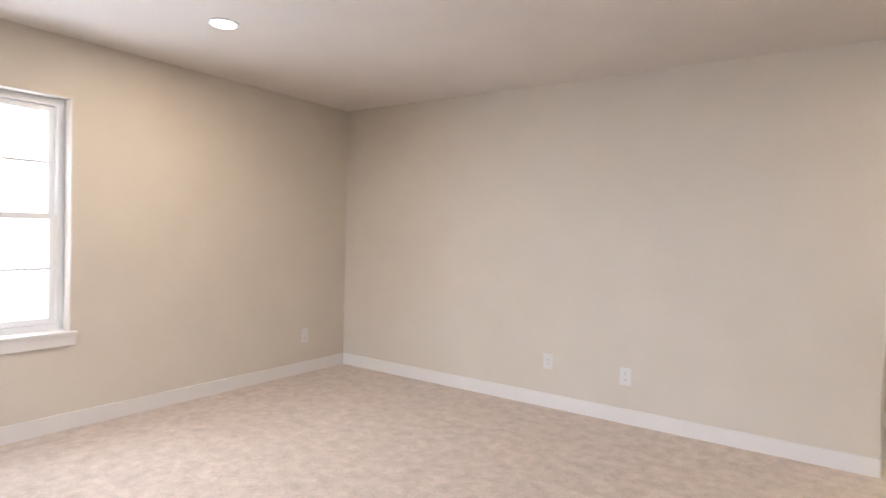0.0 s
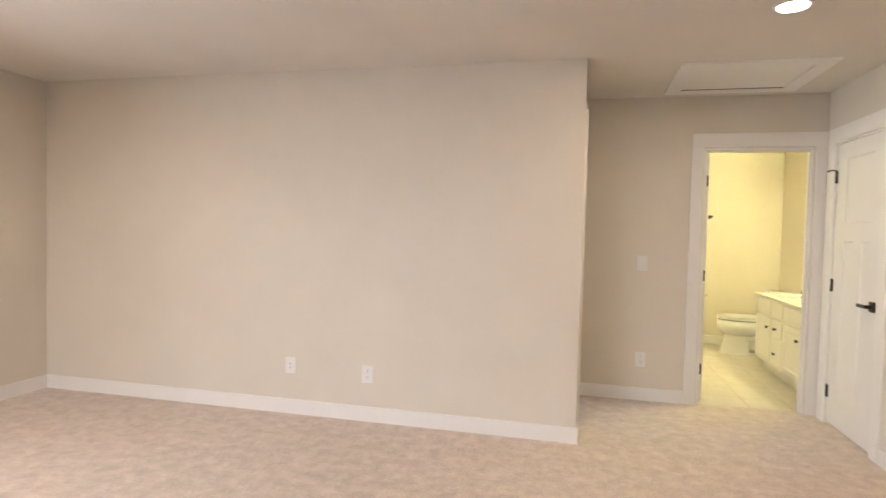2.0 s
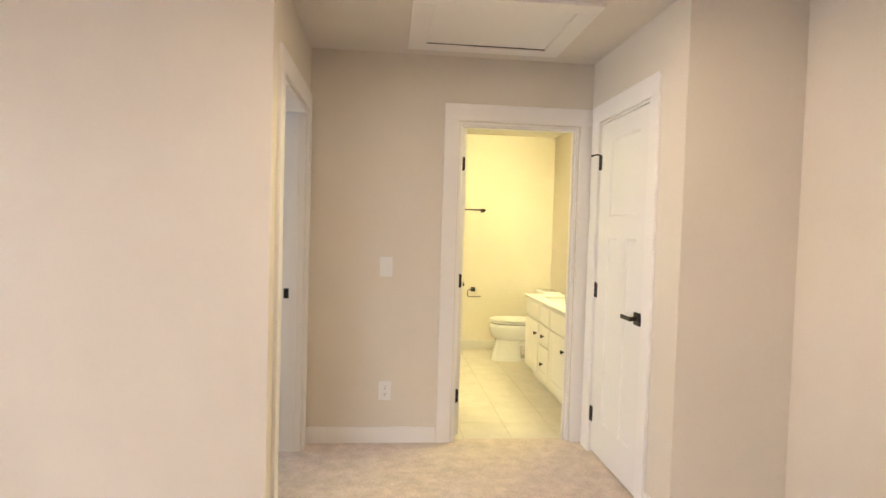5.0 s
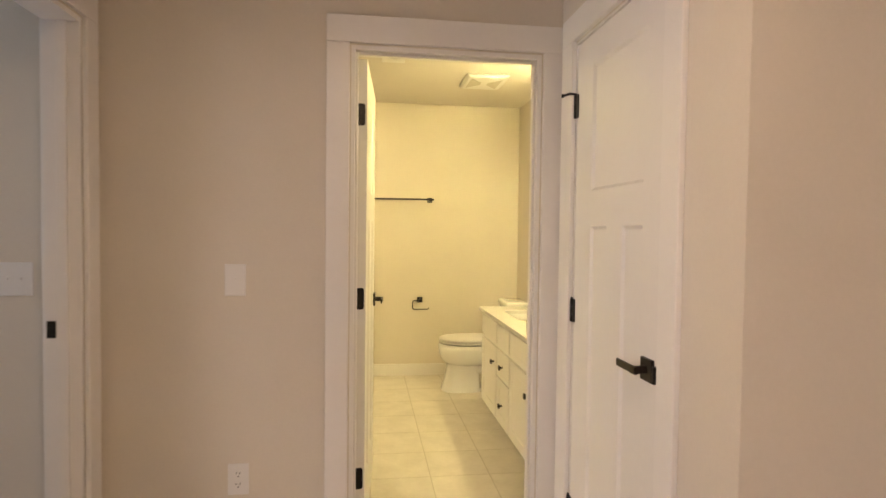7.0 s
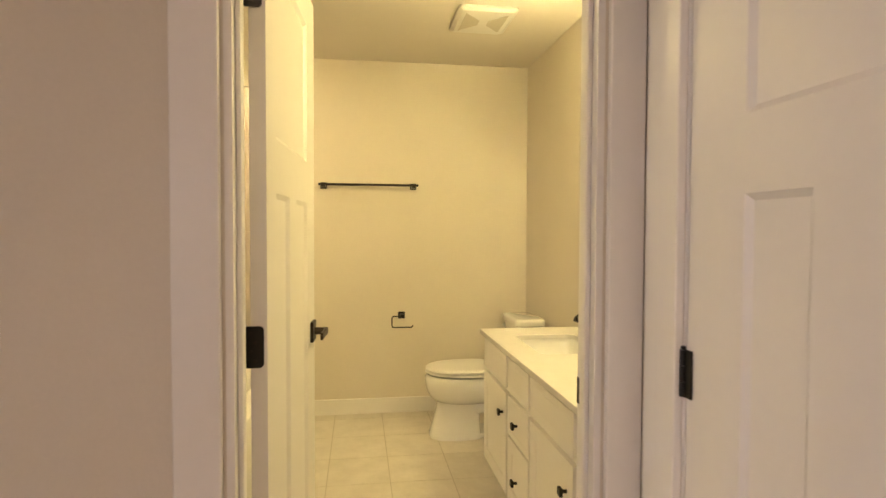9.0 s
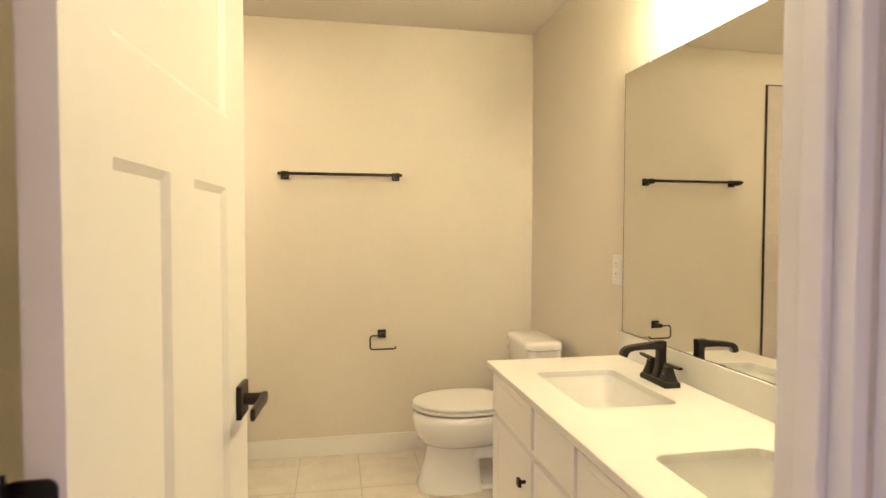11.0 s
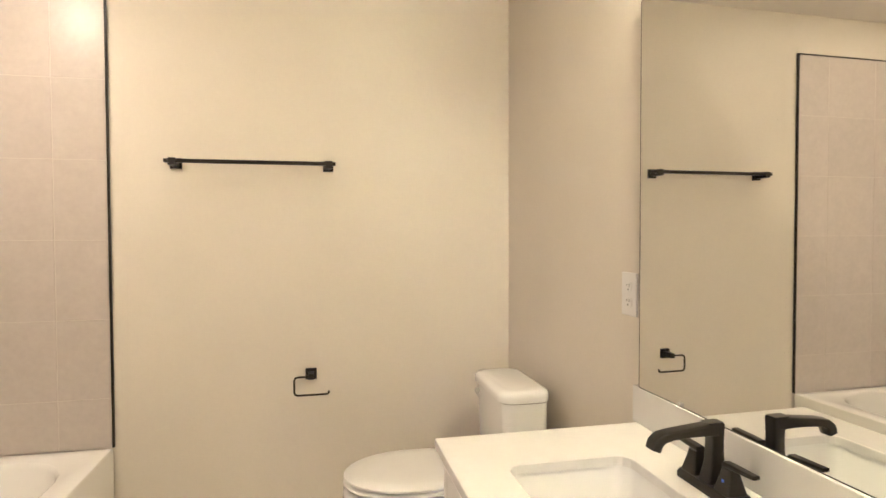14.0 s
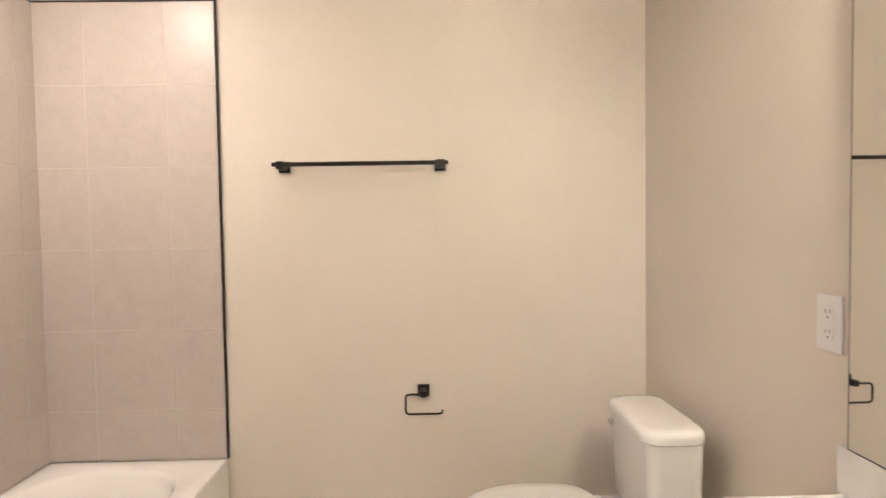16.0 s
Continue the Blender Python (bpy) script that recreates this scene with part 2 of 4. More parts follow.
# ---- large structure ----
def wall_run(name, along, at, thick, a0, a1, holes, label, z0=0.0, z1=CEIL):
    """A wall along x or y from a0 to a1, its faces at `at` and `at + thick`, with holes (a, b, z0, z1)."""
    bm = bmesh.new()
    cuts = sorted({a0, a1, *(h[0] for h in holes), *(h[1] for h in holes)})
    for a, b in zip(cuts, cuts[1:]):
        mid = (a + b) / 2
        spans = [(z0, z1)]
        for h in holes:
            if h[0] < mid < h[1]:
                spans = [(s, e) for s, e in ((z0, h[2]), (h[3], z1)) if e - s > 0.001]
        for s, e in spans:
            lo, hi = min(at, at + thick), max(at, at + thick)
            if along == "x":
                box(bm, a, b, lo, hi, s, e)
            else:
                box(bm, lo, hi, a, b, s, e)
    return solid(name, bm, WALL, label, "wall")


WIN = (0.78, 1.686, 0.622, 2.078)      # window in the left wall: y0, y1, z0, z1
RWIN = (-2.0, -0.6, 0.62, 2.078)       # unseen rear window behind the walk, added for fill light: x0, x1, z0, z1
wall_run("wall_window_side", "y", XL, -0.15, YB - TH, YD + TH, [WIN], "greige painted drywall wall with a window")
wall_run("wall_rear", "x", YB, -TH, XL, XE + TH, [RWIN], "plain greige painted bedroom wall")
wall_run("wall_long", "x", YA, TH, XL, XA, [], "long greige painted drywall wall of the bedroom")
wall_run("wall_hall_door", "y", XA, -TH, YA + TH, YD, [(HL, HR, 0, DH)], "greige wall with the cased hall doorway")
wall_run("wall_bathroom_door", "x", YD, BY0 - YD, XL, XC, [(DL, DR, 0, DH)], "greige wall with the bathroom doorway")
wall_run("wall_closet_door", "y", XC, TH, YC, YD + TH, [(CL, CR, 0, DH)], "greige wall with the closet door")
wall_run("wall_closet_return", "x", YC, TH, XC + TH, XE, [], "greige painted wall beside the closet")
wall_run("wall_bedroom_side", "y", XE, TH, YB, YD + TH, [], "greige painted bedroom side wall")
wall_run("wall_bathroom_end", "x", BY1, TH, BX0 - TH, BX1 + TH, [], "beige painted bathroom end wall")
wall_run("wall_bathroom_vanity", "y", BX1, TH, BY0, BY1, [], "beige painted bathroom wall behind the vanity")
wall_run("wall_bathroom_tub", "y", BX0, -TH, BY0, BY1, [], "bathroom wall behind the bathtub")
wall_run("wall_tub_end", "x", TUBY - 0.003, -TH, BX0, TUBX, [], "short wall at the end of the bathtub")
wall_run("wall_closet_back", "y", XE - 0.002, -0.02, YC + TH, YD + TH, [], "plain closet back wall")
wall_run("wall_hall_end", "y", -2.0, -TH, YA + TH, YD, [], "plain wall at the end of the hall")

solid("ceiling", B(XL - 0.2, XE + TH, YB - TH, BY1 + TH, CEIL, CEIL + 0.15), CEILING, "flat off-white painted ceiling", "ceiling")
bm = bmesh.new()
box(bm, XL, XE, YB, YD + 0.05, -0.1, 0.004)
solid("floor_carpet", bm, CARPET, "mottled beige cut-pile carpet floor", "carpet floor")
floor_bath = solid("floor_bathroom", B(BX0, BX1, YD + 0.05, BY1, -0.1, -0.0005), FLOOR_GROUT, "beige square tile bathroom floor", "tile floor")


# ---- trim ----
def board(name, dims, label, cat="baseboard", mat=TRIM, bevel=0.004):
    return solid(name, B(*dims, bevel=bevel, seg=2), mat, label, cat)


BBH, BBT = 0.108, 0.014
LAB = "white painted flat baseboard along the wall"
board("baseboard", (XL, XL + BBT, YB, YA, 0, BBH), LAB)
board("baseboard", (XL + BBT, XA + BBT, YA - BBT, YA, 0, BBH), LAB)
board("baseboard", (XA, XA + BBT, YA, HL - 0.09, 0, BBH), LAB)
board("baseboard", (XA + BBT, DL - 0.098, YD - BBT, YD, 0, BBH), LAB)
board("baseboard", (XC - BBT, XC, YC - BBT, CL - 0.09, 0, BBH), LAB)
board("baseboard", (XC, XE - BBT, YC - BBT, YC, 0, BBH), LAB)
board("baseboard", (XE - BBT, XE, YB, YC, 0, BBH), LAB)
board("baseboard", (XL + BBT, XE - BBT, YB, YB + BBT, 0, BBH), LAB)
board("baseboard", (TUBX + 0.004, BX1, BY1 - BBT, BY1, 0, BBH), "white painted bathroom baseboard")
board("baseboard", (BX1 - BBT, BX1, 6.985, BY1 - BBT, 0, BBH), "white painted bathroom baseboard behind the toilet")
board("baseboard", (BX0, BX0 + BBT, BY0, TUBY - TH, 0, BBH), "white painted bathroom baseboard")
board("baseboard", (-2.0, XA - TH - 0.12, YD - BBT, YD, 0, BBH), "white painted baseboard in the hall")


def lever(parent, at, out, along, mat=BRONZE):
    """A square rose with a flat lever: out is the way off the door, along the way the lever points."""
    o, a, up = Vector(out), Vector(along), Vector((0, 0, 1))
    at = Vector(at)

    def block(c, la, lo, lu, bevel):
        b = B(-la, la, -lo, lo, -lu, lu, bevel=bevel)
        m = Matrix((a, o, up)).transposed().to_4x4()
        b.transform(Matrix.Translation(c) @ m)
        return b
    handle = part("handle", block(at + o * 0.005, 0.033, 0.005, 0.033, 0.002), mat, parent, "dark bronze square-rose lever handle")
    bm = bmesh.new()
    disc(bm, at + o * 0.010, o, 0.012, 0.032, 16)
    part("neck", bm, mat, handle, smooth=True)
    bm = bmesh.new()
    path = [at + o * 0.046 + a * d for d in (-0.014, 0.0, 0.03, 0.07, 0.105)]
    sweep(bm, path, [(0.011, 0.006), (0.012, 0.007), (0.011, 0.0055), (0.0115, 0.005), (0.0115, 0.0045)], side=up, n=16, power=4)
    part("lever", bm, mat, handle, smooth=True)
    return handle


def hinge(parent, at, z):
    """A dark hinge with its knuckle at `at` and a leaf of 9 cm."""
    bm = bmesh.new()
    c = Vector((*at, z))
    for k in range(3):
        disc(bm, (c.x, c.y, z - 0.045 + 0.03 * k + 0.001), (0, 0, 1), 0.0065, 0.028, 12)
    disc(bm, (c.x, c.y, z + 0.045), (0, 0, 1), 0.0045, 0.006, 10)
    h = part("hinge", bm, BLACK, parent, "dark bronze butt hinge", smooth=True)
    return h


def casing(parent, side_boxes, head_box):
    for d in side_boxes:
        part("casing", B(*d, bevel=0.003), TRIM, parent)
    part("head_casing", B(*head_box, bevel=0.003), TRIM, parent)


CT = 0.018  # casing thickness
CW = 0.09
# bathroom doorway
door_1 = thing("door_1", "white three-panel bathroom door standing open in its cased frame", "door", (DL, BY0, 0), kind="structure")
J = 0.018
for yy, s in ((YD, -1), (BY0, 1)):
    y0, y1 = (yy - CT, yy) if s < 0 else (yy, yy + 0.011)
    casing(door_1, [(DL - CW - 0.006, DL - 0.006, y0, y1, 0, DH + 0.006), (DR + 0.006, min(DR + 0.006 + CW, XC - 0.003), y0, y1, 0, DH + 0.006)],
           (DL - CW - 0.006, min(DR + 0.006 + CW, XC - 0.003), y0, y1, DH + 0.006, DH + 0.112))
part("jamb", B(DL - 0.002, DL + J - 0.002, YD, BY0, 0, DH, bevel=0.0015), TRIM, door_1)
part("jamb", B(DR - J + 0.002, DR + 0.002, YD, BY0, 0, DH, bevel=0.0015), TRIM, door_1)
part("head_jamb", B(DL + J - 0.002, DR - J + 0.002, YD, BY0, DH - J, DH, bevel=0.0015), TRIM, door_1)
for x0, x1 in ((DL + J - 0.002, DL + J + 0.010), (DR - J - 0.010, DR - J + 0.002)):
    part("stop", B(x0, x1, YD + 0.025, YD + 0.055, 0, DH - J, bevel=0.003), TRIM, door_1)
part("head_stop", B(DL + J + 0.010, DR - J - 0.010, YD + 0.025, YD + 0.055, DH - J - 0.012, DH - J, bevel=0.003), TRIM, door_1)
part("strike_plate", B(DR - J - 0.001, DR - J + 0.001, BY0 - 0.034, BY0 - 0.004, 0.89, 0.95, bevel=0.0005), BLACK, door_1, "dark bronze strike plate")

DOORW = 0.710


def door_leaf(parent, m, w, left, right, mid, high):
    """A three-panel leaf of width w hung at the pose m, x from its hinge edge; left and right are the lower panels' spans."""
    panels = [(left[0], right[1], high, 1.905), (*left, 0.21, mid), (*right, 0.21, mid)]
    bm = panelled(bmesh.new(), w, 2.015, 0.035, panels, 0.009, 0.012)
    bm.transform(m)
    return part("leaf", bm, DOOR, parent, "white three-panel door leaf")


m1 = Matrix.Translation((DL + 0.028, BY0 + 0.012, 0.012)) @ Matrix.Rotation(radians(86.3), 4, "Z")
leaf_1 = door_leaf(door_1, m1, DOORW, (0.100, 0.268), (0.368, 0.562), 1.358, 1.483)
ax = (m1.to_3x3() @ Vector((1, 0, 0)))
ay = (m1.to_3x3() @ Vector((0, 1, 0)))
lever(leaf_1, m1 @ Vector((0.646, -0.035, 0.943)), -ay, -ax)
lever(leaf_1, m1 @ Vector((0.646, 0.0, 0.943)), ay, -ax)
for hz in (0.272, 1.034, 1.799):
    h = hinge(leaf_1, (DL + 0.012, BY0 + 0.006), hz)
    bm = bmesh.new()
    loft(bm, [[Vector((p.x, y, p.y)) for p in rounded(DL + 0.013, DL + 0.056, hz - 0.045, hz + 0.045, 0.010, 0)] for y in (BY0 + 0.0065, BY0 + 0.0105)])
    part("hinge_leaf", bm, BLACK, h)
    for sx, sz in ((0.028, 0.030), (0.038, 0.010), (0.028, -0.010), (0.038, -0.030)):
        bm = bmesh.new()
        disc(bm, (DL + sx, BY0 + 0.0066, hz + sz), (0, -1, 0), 0.0038, 0.0008, 12)
        if sz > 0.02 or sz < -0.02:
            disc(bm, (DL + sx, BY0 + 0.0059, hz + sz), (0, -1, 0), 0.0015, 0.0002, 8)
        part("screw", bm, BRONZE, h)
    part("jamb_leaf", B(DL + J - 0.002, DL + J, BY0 - 0.034, BY0 - 0.001, hz - 0.045, hz + 0.045), BLACK, h)

# closet door, shut
door_2 = thing("door_2", "white three-panel closet door, shut, with dark lever and hinges", "door", (XC, CL, 0), kind="structure")
casing(door_2, [(XC - CT, XC, CL - CW, CL, 0, DH + 0.006), (XC - CT, XC, CR, CR + 0.118, 0, DH + 0.006)], (XC - CT, XC, CL - CW, CR + 0.118, DH + 0.006, DH + 0.112))
part("jamb", B(XC, XC + TH, CL, CL + 0.008, 0, DH), TRIM, door_2)
part("jamb", B(XC, XC + TH, CR - 0.008, CR, 0, DH), TRIM, door_2)
part("head_jamb", B(XC, XC + TH, CL + 0.008, CR - 0.008, DH - 0.008, DH), TRIM, door_2)
leaf_2 = door_leaf(door_2, T((XC + 0.037, CR - 0.010, 0.021)) @ Matrix.Rotation(radians(-90), 4, "Z"), CR - CL - 0.020, (0.151, 0.290), (0.408, 0.544), 1.325, 1.451)
lever(leaf_2, (XC + 0.002, 4.479, 0.934), (-1, 0, 0), (0, 1, 0))
for hz in (0.245, 1.02, 1.805):
    h = hinge(leaf_2, (XC - 0.004, CR - 0.006), hz)
    part("hinge_leaf", B(XC - 0.003, XC + 0.001, CR - 0.03, CR - 0.006, hz - 0.045, hz + 0.045, bevel=0.001), BLACK, h)
part("latch_plate", B(XC - 0.009, XC + 0.003, 4.434, 4.4425, 0.902, 0.952, bevel=0.001), BLACK, leaf_2, "dark bronze latch plate")
# pin stop on the top hinge
bm = bmesh.new()
sweep(bm, [(XC - 0.004, CR - 0.006, 1.853), (XC - 0.025, CR + 0.006, 1.858), (XC - 0.045, CR + 0.014, 1.850)], (0.005, 0.004), side=Vector((0, 0, 1)))
disc(bm, (XC - 0.045, CR + 0.014, 1.850), (-1, 0.3, 0), 0.008, 0.008, 12)
part("hinge_stop", bm, BLACK, leaf_2, "dark hinge-pin door stop", smooth=True)

# hall doorway
door_3 = thing("door_3", "white painted casing and jambs of the hall doorway", "doorway", (XA, HL, 0), kind="structure")
for x0, x1 in ((XA, XA + CT), (XA - TH - CT, XA - TH)):
    casing(door_3, [(x0, x1, HL - CW, HL - 0.004, 0, DH + 0.006), (x0, x1, HR + 0.004, HR + CW, 0, DH + 0.006)], (x0, x1, HL - CW, HR + CW, DH + 0.006, DH + 0.112))
part("jamb", B(XA - TH, XA, HL - 0.004, HL + 0.014, 0, DH, bevel=0.0015), TRIM, door_3)
part("jamb", B(XA - TH, XA, HR - 0.014, HR + 0.004, 0, DH, bevel=0.0015), TRIM, door_3)
part("head_jamb", B(XA - TH, XA, HL + 0.014, HR - 0.014, DH - 0.018, DH, bevel=0.0015), TRIM, door_3)
for y0, y1 in ((HL + 0.014, HL + 0.025), (HR - 0.025, HR - 0.014)):
    part("stop", B(XA - 0.075, XA - 0.04, y0, y1, 0, DH - 0.018, bevel=0.002), TRIM, door_3)
part("strike_plate", B(XA - TH + 0.006, XA - TH + 0.036, HR - 0.016, HR - 0.0135, 0.93, 0.99, bevel=0.0005), BLACK, door_3, "dark bronze strike plate")


# ---- windows ----
def window(name, label, m, w, z0, z1, parts_two=True):
    """A double-hung window; local x along the wall (0..w), y into the room, at the wall's inner face y = 0."""
    win = thing(name, label, "window", local=True, kind="structure")
    win.matrix_basis = m
    h = z1 - z0
    mid = z0 + h * 0.49
    D = -0.09
    f = 0.045
    for d in ((0, f, D - 0.05, D, z0, z1), (w - f, w, D - 0.05, D, z0, z1), (f, w - f, D - 0.05, D, z1 - f, z1), (f, w - f, D - 0.05, D, z0, z0 + f)):
        part("window_frame", B(*d, bevel=0.002), VINYL, win)
    s = 0.038
    for tag, a, b, dy in (("upper_sash", mid - 0.01, z1 - f, -0.03), ("lower_sash", z0 + f, mid + 0.025, -0.008)):
        bm = bmesh.new()
        y0, y1 = D + dy - 0.022, D + dy
        box(bm, f, f + s, y0, y1, a, b, bevel=0.002)
        box(bm, w - f - s, w - f, y0, y1, a, b, bevel=0.002)
        box(bm, f + s, w - f - s, y0, y1, a, a + s, bevel=0.002)
        box(bm, f + s, w - f - s, y0, y1, b - s, b, bevel=0.002)
        sash = part(tag, bm, VINYL, win)
        g = part("pane", B(f + s, w - f - s, (y0 + y1) / 2 - 0.003, (y0 + y1) / 2 + 0.003, a + s, b - s), GLASS, sash)
        g.visible_shadow = False
        part("muntin", B(f + s, w - f - s, y0 + 0.004, y1 - 0.004, (a + b) / 2 - 0.009, (a + b) / 2 + 0.009), VINYL, sash)
    part("window_sill", B(-0.035, w + 0.035, -0.09, 0.03, z0 - 0.018, z0 + 0.004, bevel=0.004), TRIM, win, "white painted stool")
    part("apron", B(-0.03, w + 0.03, 0.0, 0.016, z0 - 0.088, z0 - 0.018, bevel=0.003), TRIM, win)
    return win


mw = Matrix.Translation((XL, WIN[1], 0)) @ Matrix.Rotation(radians(-90), 4, "Z")
window("window_1", "white vinyl double-hung window with stool and apron", mw, WIN[1] - WIN[0], WIN[2], WIN[3])
mr = Matrix.Translation((RWIN[0], YB, 0))
window("window_2", "unseen white vinyl window added in the rear wall", mr, RWIN[1] - RWIN[0], RWIN[2], RWIN[3])

# ---- outside ----
haze = bpy.data.materials.new("bright_overcast")
ht, hb = links(haze)
hb.inputs["Base Color"].default_value = (0.5, 0.5, 0.5, 1)
hb.inputs["Emission Color"].default_value, hb.inputs["Emission Strength"].default_value = (0.95, 0.98, 1.0, 1), 1.8
solid("backdrop", B(-14.2, -14.0, -30, 30, -3.2, 16), haze, "bright overcast sky seen through the window", "backdrop")
solid("ground", B(-400, 400, -400, 400, -3.3, -3.2), LAWN, "plain lawn outside the windows", "ground")


# ---- electrical plates and ceiling fixtures ----
def plate_base(name, label, category, w=0.080, h=0.124):
    """A wall plate, local x along the wall, y off the wall, z up, about its centre."""
    ob = thing(name, label, category, local=True)
    part("plate", B(-w / 2, w / 2, 0, 0.006, -h / 2, h / 2, bevel=0.0025), PLASTIC, ob)
    return ob


def outlet(label, m):
    ob = plate_base("outlet", label, "wall outlet")
    ob.matrix_basis = m
    for z in (0.0215, -0.0215):
        bm = bmesh.new()
        loft(bm, [[Vector((p.x, y, p.y + z)) for p in rounded(-0.0175, 0.0175, -0.0145, 0.0145, 0.010, 0)] for y in (0.005, 0.0085)])
        face = part("receptacle", bm, PLASTIC, ob)
        for x, h in ((-0.0065, 0.0045), (0.0065, 0.0035)):
            part("slot", B(x - 0.0012, x + 0.0012, 0.008, 0.0089, z + 0.004 - h, z + 0.004 + h), SLOT, face)
        bm = bmesh.new()
        disc(bm, (0, 0.008, z - 0.0085), (0, 1, 0), 0.0028, 0.0009, 10)
        part("slot", bm, SLOT, face)
    bm = bmesh.new()
    disc(bm, (0, 0.0055, 0), (0, 1, 0), 0.003, 0.0015, 10)
    part("screw", bm, PLASTIC, ob)
    return ob


def switch(label, m, gangs=1):
    ob = plate_base("light_switch", label, "light switch", 0.080 + 0.046 * (gangs - 1))
    ob.matrix_basis = m
    for g in range(gangs):
        x = (g - (gangs - 1) / 2) * 0.046
        part("bezel", B(x - 0.006, x + 0.006, 0.005, 0.0072, -0.013, 0.013, bevel=0.0008), PLASTIC, ob)
        bm = B(x - 0.0042, x + 0.0042, 0.006, 0.017, -0.004, 0.006, bevel=0.001)
        part("toggle", bm, PLASTIC, ob)
        for z in (0.030, -0.030):
            bm = bmesh.new()
            disc(bm, (x, 0.0055, z), (0, 1, 0), 0.003, 0.0012, 10)
            part("screw", bm, PLASTIC, ob)
    return ob


FACE_S = Matrix.Rotation(radians(180), 4, "Z")        # on a wall that faces -y
FACE_E = Matrix.Rotation(radians(-90), 4, "Z")        # faces +x
FACE_W = Matrix.Rotation(radians(90), 4, "Z")         # faces -x
def data_plate(label, m):
    ob = plate_base("data_outlet", label, "data outlet", 0.075, 0.116)
    ob.matrix_basis = m
    for z in (0.014, -0.014):
        jack = part("jack", B(-0.010, 0.010, 0.005, 0.008, z - 0.009, z + 0.009, bevel=0.0008), PLASTIC, ob)
        part("port", B(-0.006, 0.006, 0.0075, 0.0083, z - 0.005, z + 0.003), SOCKET, jack)
    for z in (0.042, -0.042):
        bm = bmesh.new()
        disc(bm, (0, 0.0055, z), (0, 1, 0), 0.003, 0.0012, 10)
        part("screw", bm, PLASTIC, ob)
    return ob


data_plate("white two-port data plate low on the long wall", T((-1.395, YA, 0.352)) @ FACE_S)
outlet("white duplex outlet low on the long bedroom wall", T((-0.805, YA, 0.335)) @ FACE_S)
outlet("white duplex outlet low on the window wall", T((XL, 3.61, 0.345)) @ FACE_E)
outlet("white duplex outlet near the bathroom door", T((1.121, YD, 0.338)) @ FACE_S)
outlet("white duplex outlet beside the bathroom mirror", T((BX1, 7.042, 1.126)) @ FACE_W)
switch("white single toggle switch beside the bathroom door", T((1.109, YD, 1.122)) @ FACE_S)
switch("white three-gang toggle switch in the hall", T((0.302, YD, 1.125)) @ FACE_S, 3)


def can_light(at):
    ob = thing("recessed_light", "round white recessed ceiling light, switched on", "ceiling light", at, group="recessed ceiling lights")
    x, y, z = at
    bm = bmesh.new()
    ring = lambda r, zz: [Vector((x + r * math.cos(2 * math.pi * i / 40), y + r * math.sin(2 * math.pi * i / 40), zz)) for i in range(40)]
    loft(bm, [ring(0.085, z), ring(0.084, z - 0.004), ring(0.078, z - 0.007), ring(0.068, z - 0.004), ring(0.066, z)], False, False)
    part("trim_ring", bm, PLASTIC, ob, smooth=True)
    bm = bmesh.new()
    loft(bm, [ring(0.070, z - 0.004), ring(0.066, z - 0.010), ring(0.050, z - 0.014)], False, True)
    part("diffuser", bm, LAMP, ob)


can_light((-2.50, 2.03, CEIL))
can_light((1.55, 3.41, CEIL))
can_light((0.945, 7.29, CEIL))

hatch = thing("attic_hatch", "white framed attic access hatch in the ceiling", "hatch", (1.66, 4.70, CEIL))
hx0, hx1, hy0, hy1 = 1.205, 2.112, 4.295, 5.105
HW = 0.105
for d in ((hx0, hx1, hy0, hy0 + HW), (hx0, hx1, hy1 - HW, hy1), (hx0, hx0 + HW, hy0 + HW, hy1 - HW), (hx1 - HW, hx1, hy0 + HW, hy1 - HW)):
    part("trim_board", B(*d, CEIL - 0.018, CEIL, bevel=0.003), TRIM, hatch)
part("panel", B(hx0 + HW + 0.002, hx1 - HW - 0.002, hy0 + HW + 0.002, hy1 - HW - 0.011, CEIL - 0.010, CEIL - 0.001, bevel=0.001), TRIM, hatch)
# the hatch gap's shade, put in as a dark strip and sheet
part("gasket", B(hx0 + HW, hx1 - HW, hy1 - HW - 0.003, hy1 - HW - 0.0005, CEIL - 0.012, CEIL - 0.001), SLOT, hatch, "dark strip standing in for shade in the gap")
part("gap", B(hx0 + HW + 0.001, hx1 - HW - 0.001, hy0 + HW + 0.001, hy1 - HW - 0.001, CEIL - 0.0009, CEIL), SLOT, hatch)

reg = thing("air_register", "white louvred ceiling air register", "vent", (1.785, 6.70, CEIL))
rx0, rx1, ry0, ry1 = 1.708, 1.862, 6.545, 6.855
for d in ((rx0, rx1, ry0, ry0 + 0.07), (rx0, rx1, ry1 - 0.07, ry1), (rx0, rx0 + 0.042, ry0 + 0.07, ry1 - 0.07), (rx1 - 0.042, rx1, ry0 + 0.07, ry1 - 0.07)):
    part("frame", B(*d, CEIL - 0.008, CEIL, bevel=0.002), PLASTIC, reg)
part("backing", B(rx0 + 0.042, rx1 - 0.042, ry0 + 0.07, ry1 - 0.07, CEIL - 0.002, CEIL), SLOT, reg)
for k in range(7):
    xk = rx0 + 0.047 + k * 0.010
    bm = B(-0.0012, 0.0012, ry0 + 0.07, ry1 - 0.07, -0.006, 0.004)
    bm.transform(T((xk, 0, CEIL - 0.005)) @ Matrix.Rotation(radians(30), 4, "Y"))
    part("slat", bm, PLASTIC, reg)

